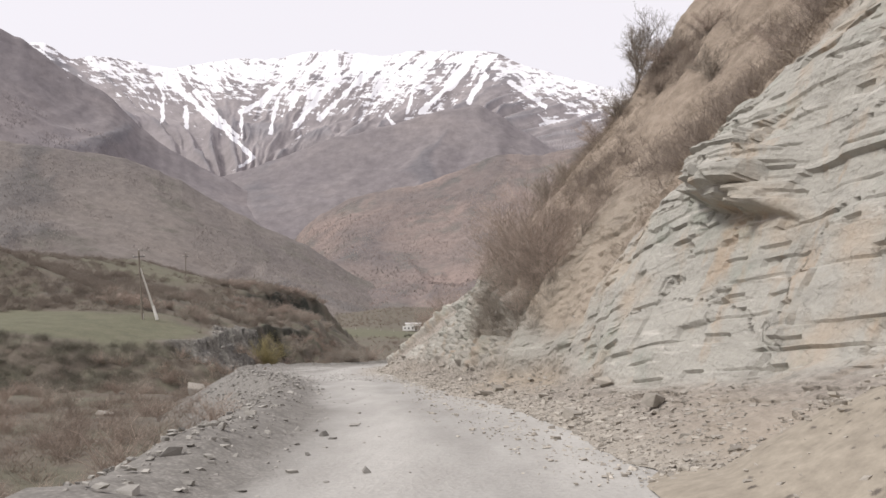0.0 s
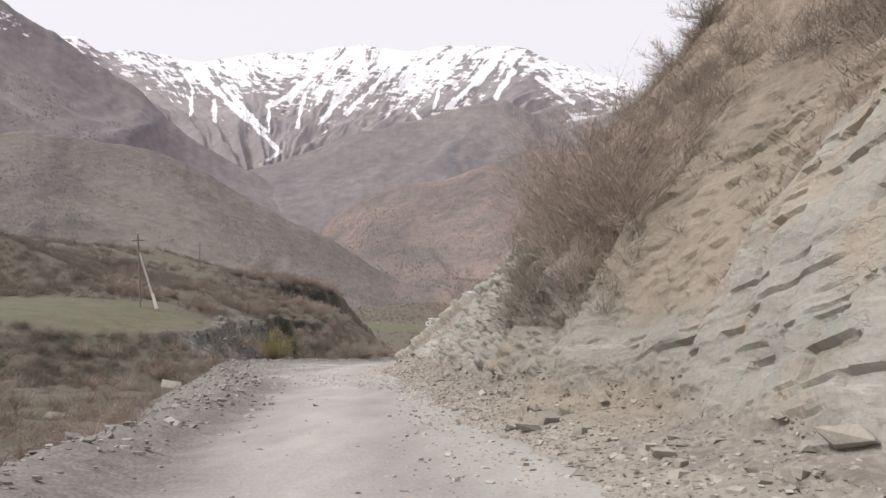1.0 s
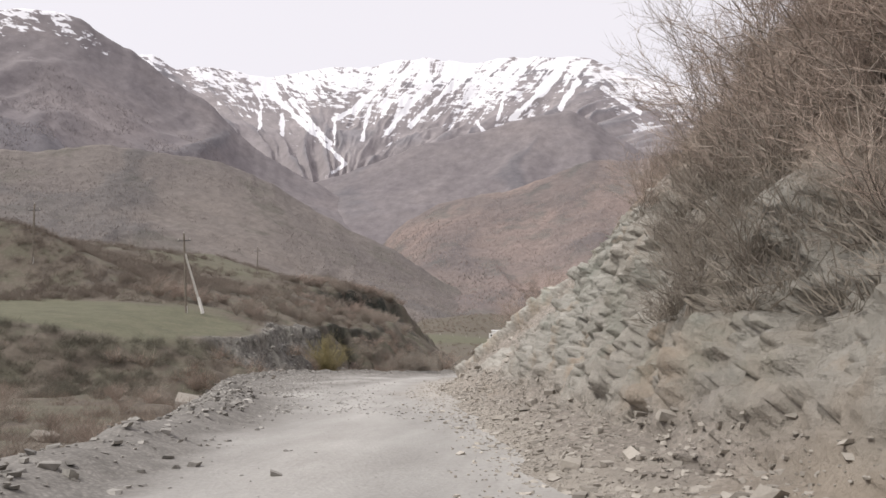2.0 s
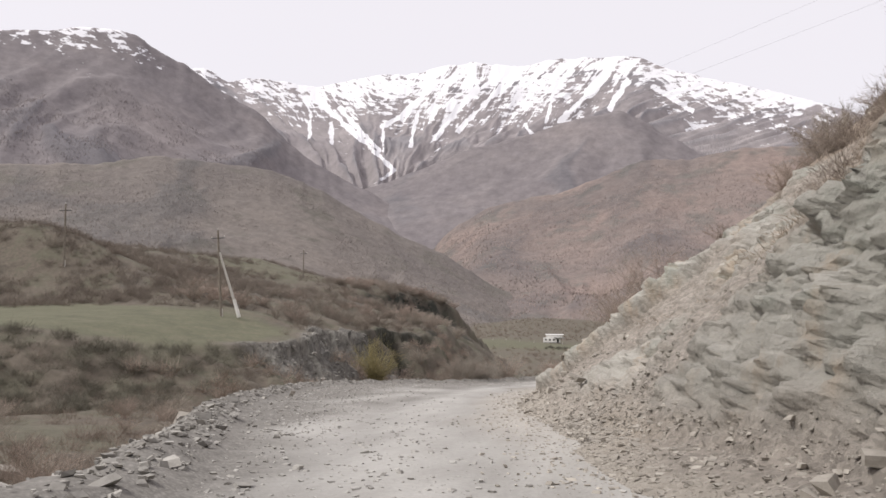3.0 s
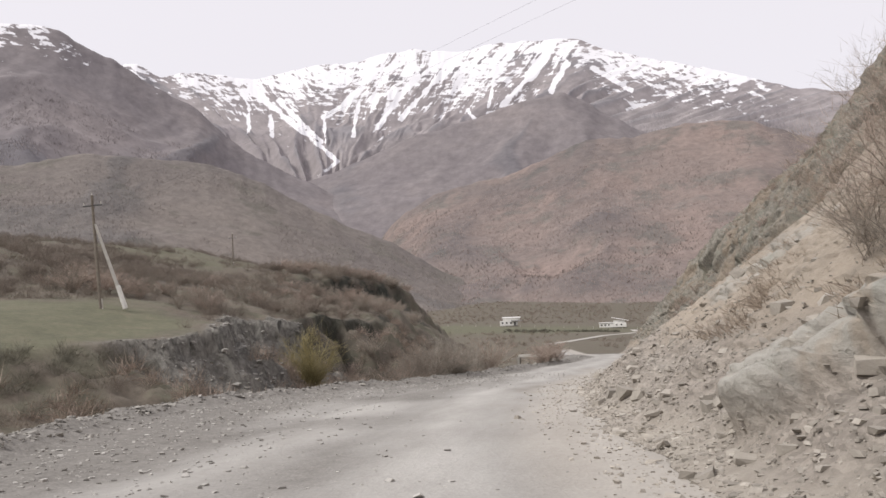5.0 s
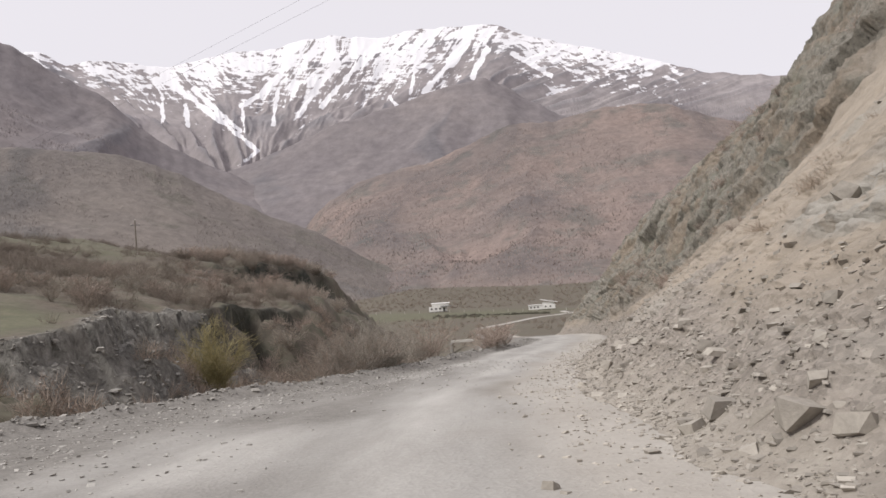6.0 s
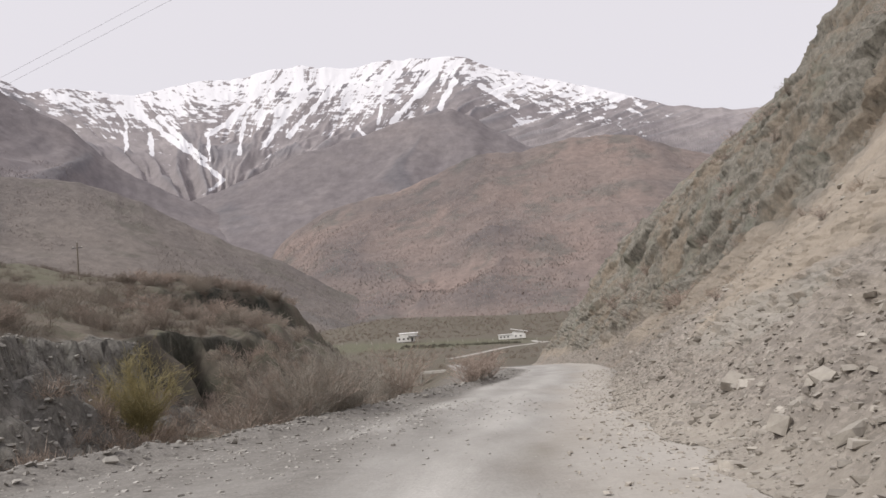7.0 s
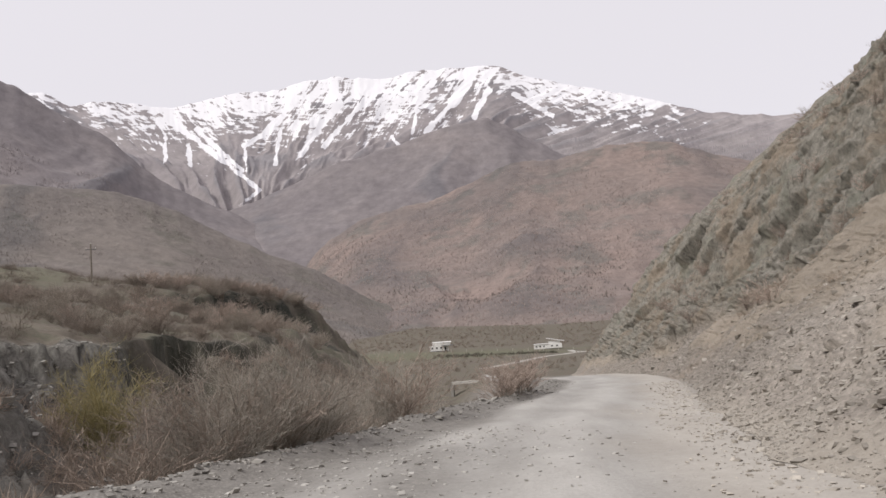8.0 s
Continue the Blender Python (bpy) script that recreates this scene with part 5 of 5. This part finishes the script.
PA = (-57.2, 127.0, ground_at(-57.2, 127))
PB = (-91.5, 137.5, ground_at(-91.5, 137.5))
PC = (-90.3, 229.0, ground_at(-90.3, 229))
power_pole(PA, 11.8, 2.3, radians(-6.0))
power_pole(PB, 10.2, 0, radians(-4.0))
power_pole(PC, 8.0, 0, radians(-2.0))


def wire(a, b, sag):
    cu = bpy.data.curves.new("power_wire", "CURVE")
    cu.dimensions, cu.bevel_depth, cu.bevel_resolution = "3D", 0.006, 1
    sp = cu.splines.new("POLY")
    n = 24
    sp.points.add(n)
    for k in range(n + 1):
        f = k / n
        sp.points[k].co = (*(a[i] + (b[i] - a[i]) * f for i in range(2)), a[2] + (b[2] - a[2]) * f - sag * 4 * f * (1 - f), 1)
    cu.materials.append(MAT_STEEL)
    return tagged(new("power_wire", cu), "thin dark power wire crossing over the road", "wire", "power wires")


wire((PA[0] - 1.2, PA[1], PA[2] + 9.5), (38, 104, 45), 0.5)
wire((PA[0] + 0.5, PA[1] - 0.4, PA[2] + 9.5), (38, 99, 40), 0.5)

# ---------------------------------------------------------------- far houses, track and bridge
def wedge_roof(x0, y0, x1, y1, z_front, z_back, thick):
    bm = bmesh.new()
    v = [bm.verts.new(c) for c in ((x0, y0, z_front), (x1, y0, z_front), (x1, y1, z_back), (x0, y1, z_back),
                                   (x0, y0, z_front + thick), (x1, y0, z_front + thick), (x1, y1, z_back + thick), (x0, y1, z_back + thick))]
    for f in ((3, 2, 1, 0), (4, 5, 6, 7), (0, 1, 5, 4), (1, 2, 6, 5), (2, 3, 7, 6), (3, 0, 4, 7)):
        bm.faces.new([v[i] for i in f])
    return bm


def window_part(house, x, y, z, w, h):
    win = part("window", box(x, y - 0.08, z, x + w, y + 0.05, z + h), MAT_WHITEWASH, house)
    part("pane", box(x + 0.12, y - 0.12, z + 0.12, x + w - 0.12, y - 0.06, z + h - 0.12), MAT_DARKOPENING, win, "dark pane")


h1 = new("farmhouse")
h1.matrix_world = pose(-52, 582, ground_at(-52, 582) + 0.3, 0, 0, 4) @ Matrix.Scale(1.18, 4)
part("wall", box(-5.5, -3, 0, 4.8, 3, 2.9), MAT_WHITEWASH, h1)
part("upper_wall", box(-3.8, -1, 2.9, 6.0, 4, 4.4), MAT_WHITEWASH, h1)
part("roof", wedge_roof(-4.3, -1.8, 6.6, 4.6, 4.4, 5.1, 0.25), MAT_ROOF, h1, "pale sheet roof")
part("porch_roof", wedge_roof(1.0, -4.6, 7.4, -2.9, 2.5, 2.9, 0.15), MAT_STEEL, h1, "dark porch roof")
for x in (-4.6, -2.2, 0.2):
    window_part(h1, x, -3, 1.0, 1.2, 1.2)
part("door", box(2.6, -3.08, 0, 3.6, -2.95, 2.1), MAT_DARKOPENING, h1, "dark door")
tagged(h1, "small whitewashed farmhouse with a pale sheet roof", "house", "farm buildings")
h2 = new("farm_barn")
h2.matrix_world = pose(18, 592, ground_at(18, 592) + 0.2, 0, 0, -6)
part("wall", box(-9, -3, 0, 9, 3, 3.0), MAT_WHITEWASH, h2)
part("gable_wall", box(0.5, -2.6, 3.0, 8.0, 2.6, 4.6), MAT_WHITEWASH, h2)
rf = part("roof", wedge_roof(-9.4, -3.4, 0.4, 3.4, 3.0, 3.5, 0.2), MAT_ROOF, h2, "pale sheet roof")
up = wedge_roof(-1.0, -3.6, 10.8, 3.6, 5.2, 5.6, 0.25)
bmesh.ops.rotate(up, verts=up.verts[:], cent=(5, 0, 5.4), matrix=Matrix.Rotation(radians(12), 3, "Y"))
part("raised_roof", up, MAT_ROOF, h2, "tilted pale roof")
for x in (-8, -5.6, -3.2, 2, 5.2):
    window_part(h2, x, -3, 1.0, 1.3, 1.2)
tagged(h2, "long white farm barn with a tilted roof", "barn", "farm buildings")

# fence posts along the field
post_mesh = None
for k in range(16):
    x = -110 + k * 9.5
    ob = new("fence_post", post_mesh) if post_mesh else None
    if ob is None:
        bm = rod((0, 0, -0.2), (0, 0, 1.7), 0.13, 0.11, 6)
        post_mesh = bpy.data.meshes.new("fence_post")
        bm.to_mesh(post_mesh)
        bm.free()
        post_mesh.materials.append(MAT_CONCRETE)
        ob = new("fence_post", post_mesh)
    y = 566 + 0.12 * x + 3 * math.sin(k)
    ob.location = (x, y, ground_at(x, y))
    tagged(ob, "pale concrete fence post by the field", "fence post", "field fence")


def track(name, label, points, width):
    """A pale track laid along a few plan points."""
    pts = np.array(points, float)
    d = np.concatenate([[0], np.cumsum(np.linalg.norm(np.diff(pts, axis=0), axis=1))])
    at = np.linspace(0, d[-1], 90)
    cx, cy = np.interp(at, d, pts[:, 0]), np.interp(at, d, pts[:, 1])
    cx, cy = (np.convolve(np.pad(c, 5, mode="edge"), np.ones(11) / 11, "valid") for c in (cx, cy))
    tx, ty = np.gradient(cx), np.gradient(cy)
    n = np.hypot(tx, ty)
    cross = np.linspace(-0.5, 0.5, 7) * width
    X = cx[:, None] + cross[None] * (ty / n)[:, None]
    Y = cy[:, None] - cross[None] * (tx / n)[:, None]
    Z, _ = ground_height(X, Y)
    Z = np.repeat(Z.max(1)[:, None], 7, 1) + 0.12 - 0.25 * (np.abs(cross)[None] > width * 0.45)
    return tagged(grid_mesh(name, X, Y, Z, MAT_TRACK, True), label, "track", kind="structure")


MAT_TRACK = plain_material("pale_gravel", (0.34, 0.325, 0.30), (0.45, 0.43, 0.40), 1.5, 0.95)
track("road_far", "pale gravel track across the valley", [(-22, 372), (-10, 398), (6, 422), (19, 440), (30, 470), (27, 540)], 4.2)

bridge = new("bridge")
bridge.matrix_world = pose(-22, 274, 0.2, 0, 0, 0)
part("deck", box(-3.2, -2, -0.4, 3.2, 2, 0.3, 0.05), MAT_CONCRETE, bridge)
for x in (-3.6, 3.0):
    part("abutment", box(x, -2, -3.6, x + 0.7, 2, -0.4), MAT_DARKSTONE, bridge)
tagged(bridge, "small pale concrete bridge over the stream", "bridge")

# heap of yellow earth by the road
def earth_heap():
    xs, ys = np.linspace(-4, 4, 50), np.linspace(-4.5, 4.5, 55)
    X, Y = np.meshgrid(xs, ys, indexing="ij")
    away = np.hypot(X / 1.0, Y / 1.25)
    Z = 2.0 - 0.62 * np.sqrt(away ** 2 + 0.5) + 0.16 * fbm(X / 1.1, Y / 1.1, 5, 901, 0.6)
    Z = np.where(Z > 0, Z, 0.4 * Z)
    ob = grid_mesh("earth_heap", X + 5.9, Y + 8.0, Z + 0.2, MAT_HEAP, True)
    return tagged(ob, "heap of yellowish earth at the roadside", "earth heap", kind="stuff")


MAT_HEAP = plain_material("yellow_earth", (0.22, 0.194, 0.158), (0.335, 0.298, 0.245), 5.0, 0.95)
earth_heap()
r = np.random.default_rng(95)
px, py = 5.6 + r.normal(0, 1.7, 900), 8.0 + r.normal(0, 1.9, 900)
f = 2.0 - 0.62 * np.sqrt((px - 5.6) ** 2 + ((py - 8.0) / 1.25) ** 2 + 0.5)
s = np.clip(0.035 * np.exp(r.normal(0, 0.5, 900)), 0.015, 0.14)
rubble("heap_gravel", "gravel strewn over the earth heap", np.stack([px, py, f + 0.2], 1)[f > 0.05], s[f > 0.05], MAT_STONE, 96)


# ---------------------------------------------------------------- leafless woods on the far slopes
def far_woods(name, label, mountain_name, count, height, width, material, seed, low=0.05, high=0.97, cut=-0.25, upto=1.0):
    x, y, z = FAR[mountain_name]
    r = np.random.default_rng(seed)
    n, m = x.shape
    i, j = r.integers(0, int(n * upto) - 1, count * 2), r.integers(int(m * low), int(m * high) - 1, count * 2)
    fi, fj = r.uniform(0, 1, count * 2), r.uniform(0, 1, count * 2)

    def at(a):
        return (a[i, j] * (1 - fi) + a[i + 1, j] * fi) * (1 - fj) + (a[i, j + 1] * (1 - fi) + a[i + 1, j + 1] * fi) * fj

    px, py, pz = at(x), at(y), at(z)
    ok = fbm(px / 90, py / 90, 4, seed + 5) > cut
    p = np.stack([px, py, pz - 0.5], 1)[ok][:count]
    h = height * r.uniform(0.5, 1.15, len(p))
    tip = p + np.stack([r.normal(0, 0.4, len(p)) * h, r.normal(0, 0.4, len(p)) * h, h], 1)
    ob = new(name, spikes(name, p, tip, width * r.uniform(0.5, 1.2, len(p)), material))
    return tagged(ob, label, "woods", kind="stuff")


def woods_material(name, dark, light):
    k = Paint(name)
    c = k.ramp(k.island(), (0.0, dark), (1.0, light))
    c = k.blend(c, k.ramp(k.noise(0.006, 5, 0.6), (0.35, 0.8), (0.65, 1.1)), 1.0, "MULTIPLY")
    return k.done(c, 0.95)


MAT_FARWOOD = woods_material("far_brown_wood", (0.25, 0.22, 0.205), (0.31, 0.272, 0.252))
MAT_FARRED = woods_material("far_red_wood", (0.29, 0.24, 0.222), (0.37, 0.303, 0.276))
MAT_FARDARK = woods_material("far_dark_wood", (0.19, 0.172, 0.155), (0.26, 0.23, 0.208))
MAT_FARGREY = woods_material("far_grey_wood", (0.25, 0.224, 0.224), (0.31, 0.276, 0.272))
far_woods("spur_woods", "leafless brown woods on the spur", "wooded_spur", 62000, 2.6, 0.55, MAT_FARWOOD, 1001)
far_woods("valley_woods", "leafless reddish woods across the valley", "red_wooded_mountain", 62000, 3.0, 0.8, MAT_FARRED, 1002)
far_woods("dark_copses", "darker copses in the reddish woods", "red_wooded_mountain", 8000, 5.0, 0.9, MAT_FARDARK, 1003, 0.2, 0.9, 0.2)
far_woods("mountain_woods", "grey leafless woods on the dark mountain", "dark_mountain", 40000, 7.0, 1.0, MAT_FARGREY, 1004, 0.1, 0.8, -0.25, 0.82)

# two pale slabs in the ravine edge
for at, size, turn in (((-25.4, 68.6), 1.9, 0.4), ((-30.5, 62.0), 1.6, 1.2), ((-17.8, 63.2), 0.42, 2.0)):
    ob = boulder((at[0], at[1], ground_at(*at) + 0.25), size, turn, 0.25, int(size * 3), "large pale slab of rock at the ravine edge", "slabs at the ravine")


# ---------------------------------------------------------------- dry grass
def grass_on_slope(name, label, count, y_range, u_range, keep, seed, blades=26, size=0.5):
    r = np.random.default_rng(seed)
    y, u = r.uniform(*y_range, count * 6), r.uniform(*u_range, count * 6)
    x, z, m = slope_surface(y, u)
    ok = keep(y, u, m) > r.uniform(0, 1, len(y))
    p = np.stack([x, y, z], 1)[ok][:count]
    n = len(p) * blades
    c = np.repeat(p, blades, 0)
    s = np.repeat(size * r.uniform(0.5, 1.2, len(p)), blades)
    root = c + r.normal(0, 0.16, (n, 3)) * np.array([1, 1, 0.3])
    d = np.stack([r.normal(-0.45, 0.4, n), r.normal(0, 0.5, n), r.uniform(0.1, 0.9, n)], 1)
    ob = new(name, spikes(name, root, root + d * (s * r.uniform(0.6, 1.1, n))[:, None], 0.009 * r.uniform(0.6, 1.3, n), MAT_STRAW))
    return tagged(ob, label, "grass", kind="stuff")


def slope_scrub(name, label, count, y_range, u_range, keep, material, seed, size, blades, width):
    """Uncountable low brush on the slope: fuzzy clumps of short twigs."""
    r = np.random.default_rng(seed)
    y, u = r.uniform(*y_range, count * 8), r.uniform(*u_range, count * 8)
    x, z, m = slope_surface(y, u)
    ok = keep(y, u, m) > r.uniform(0, 1, len(y))
    p = np.stack([x, y, z], 1)[ok][:count]
    n = len(p) * blades
    S = np.repeat(r.uniform(*size, len(p)), blades)
    d = r.normal(0, 1, (n, 3))
    d /= np.linalg.norm(d, axis=1, keepdims=True)
    d[:, 2] = np.abs(d[:, 2])
    root = np.repeat(p, blades, 0) + d * (S * r.uniform(0.05, 0.85, n))[:, None]
    way = d * 0.6 + r.normal(0, 0.5, (n, 3)) + np.array([-0.1, 0, 0.35])
    ob = new(name, spikes(name, root, root + way * (S * r.uniform(0.25, 0.55, n))[:, None], width * r.uniform(0.6, 1.3, n), material))
    return tagged(ob, label, "scrub", kind="stuff")


slope_scrub("slope_scrub", "low brown brush on the brow above the cutting", 520, (17, 62), (8.5, 22), lambda y, u, m: step(0.3, 0.8, m["brush"]) * step(-0.25, 0.15, fbm(y / 5, u / 4, 3, 821)), MAT_BRUSH, 822, (0.5, 1.1), 110, 0.006)
slope_scrub("slope_scrub", "grey dry brush under the bushes of the cutting", 130, (28, 38.5), (3.6, 8.5),
            lambda y, u, m: step(-0.2, 0.2, fbm(y / 2.5, u / 2, 3, 823) + 0.15 - 0.25 * np.abs(u - 5.5 - 0.25 * (y - 32)) / 2), MAT_GREY, 824, (0.45, 0.9), 110, 0.007)


def tuft_keep(y, u, m):
    return m["brush"] * step(-0.1, 0.3, fbm(y / 3, u / 3, 3, 801)) + 0.8 * step(0.3, 0.5, fbm(y / 2.5, u / 2.5, 3, 802)) * (1 - m["rock"]) * step(3, 6, u)


grass_on_slope("dry_grass", "straw-coloured dead grass over the slope brow", 1100, (18, 62), (4.0, 20), tuft_keep, 811, 22, 0.36)
grass_on_slope("dry_grass", "dead grass mats beside the rock rib", 190, (67, 76), (3.0, 10), lambda y, u, m: (1 - m["rock"]) * step(-0.1, 0.2, fbm(y / 2, u / 2, 2, 814)), 812, 26, 0.34)
grass_on_slope("dry_grass", "dead grass on the earth slope", 900, (76, 150), (7, 26), tuft_keep, 813, 22, 0.5)


def cliff_foot_keep(x, y):
    side = terrace_side(x, y)
    return step(-13, -9, side) * step(-2.5, -5, side) * step(-58, -52, x) * step(-0.3, 0.2, fbm(x / 5, y / 5, 2, 531))


scrub("cliff_foot_scrub", "pinkish bare scrub at the foot of the bank", 420, (-58, -24), (98, 200), cliff_foot_keep, MAT_RED, 65, (1.1, 2.2), 90, 0.013)

# shrubs along the terrace brow
r = np.random.default_rng(171)
made = 0
while made < 150:
    x, y = r.uniform(-72, -36), r.uniform(134, 232)
    side = float(terrace_side(np.array([x]), np.array([y]))[0])
    if side < -9 or side > 22 or side < 0.5 and (y < 152 or made % 2) or fbm(x / 9, y / 9, 2, 175) < -0.2:
        continue
    kind = FARS[r.integers(3)]
    place_shrub("terrace_shrub", kind, upright((x, y, ground_at(x, y)), r.uniform(0, 6.28), r.uniform(0.7, 1.35)), "rounded bare brown shrub on the terrace", "shrub", "shrubs on the terrace")
    made += 1

made = 0
while made < 44:
    x, y = r.uniform(-72, -42), r.uniform(204, 256)
    inside = float(inside_line(UPPER, np.array([x]), np.array([y]))[0])
    if inside < 0.5 or inside > 8:
        continue
    kind = FARS[r.integers(3)]
    place_shrub("mound_shrub", kind, upright((x, y, ground_at(x, y)), r.uniform(0, 6.28), r.uniform(0.8, 1.3)), "bare brown shrub on the eroded mound", "shrub", "shrubs on the mound")
    made += 1
# the bush where the road drops away
for x, y, size in ((-12.9, 126.5, 0.7), (-12.2, 128.2, 0.85), (-13.2, 128.6, 0.7), (-11.6, 130.6, 0.8), (-12.5, 131.5, 0.9)):
    place_shrub("roadside_bush", FARS[1], upright((x, y, ground_at(x, y)), y, size * 1.1), "olive brown bush on the road edge", "bush", "bushes by the road")

# blocks that lie apart on the slope and at the foot of the face
for at, size, turn, tilt, shape in (((-8.8, 75.9, 0.5), 0.75, 0.5, 0.35, 1), ((-8.6, 75.1, 0.48), 0.42, 1.9, 0.2, 2), ((-8.95, 76.6, 0.36), 0.45, 2.6, 0.5, 5),
                                    ((-8.3, 80.8, 1.0), 0.42, 0.2, 0.3, 3), ((-4.1, 84.5, 4.0), 0.8, 0.9, 0.6, 6), ((-6.1, 60.7, 1.3), 0.55, 1.1, 0.4, 4),
                                    ((-7.1, 62.9, 0.75), 0.45, 0.3, 0.2, 0), ((-6.5, 61.5, 0.9), 0.42, 2.2, 0.4, 7), ((-5.85, 58.4, 1.25), 0.4, 0.7, 0.3, 1),
                                    ((0.6, 25.7, 0.32), 0.40, 0.4, 0.3, 2), ((0.95, 26.5, 0.38), 0.34, 1.7, 0.3, 5), ((3.1, 19.0, 0.80), 0.6, 2.1, 0.4, 3),
                                    ((3.2, 14.4, 0.65), 0.45, 0.8, 0.2, 6), ((-8.2, 81.9, 1.05), 0.5, 1.4, 0.3, 0), ((-7.5, 95.0, 0.75), 0.5, 0.5, 0.3, 4)):
    boulder(at, size, turn, tilt, shape, "large angular block fallen from the slope", "fallen blocks")

# dry bushes on the far crag
r = np.random.default_rng(181)
for k in range(46):
    y, u = r.uniform(126, 205), r.uniform(7, 38)
    place_shrub("low_bush", LOW[k % 2], upright(on_slope(y, u), r.uniform(0, 6.28), r.uniform(0.8, 1.7)), "small dry bush on the crag", "bush", "bushes on the crag")
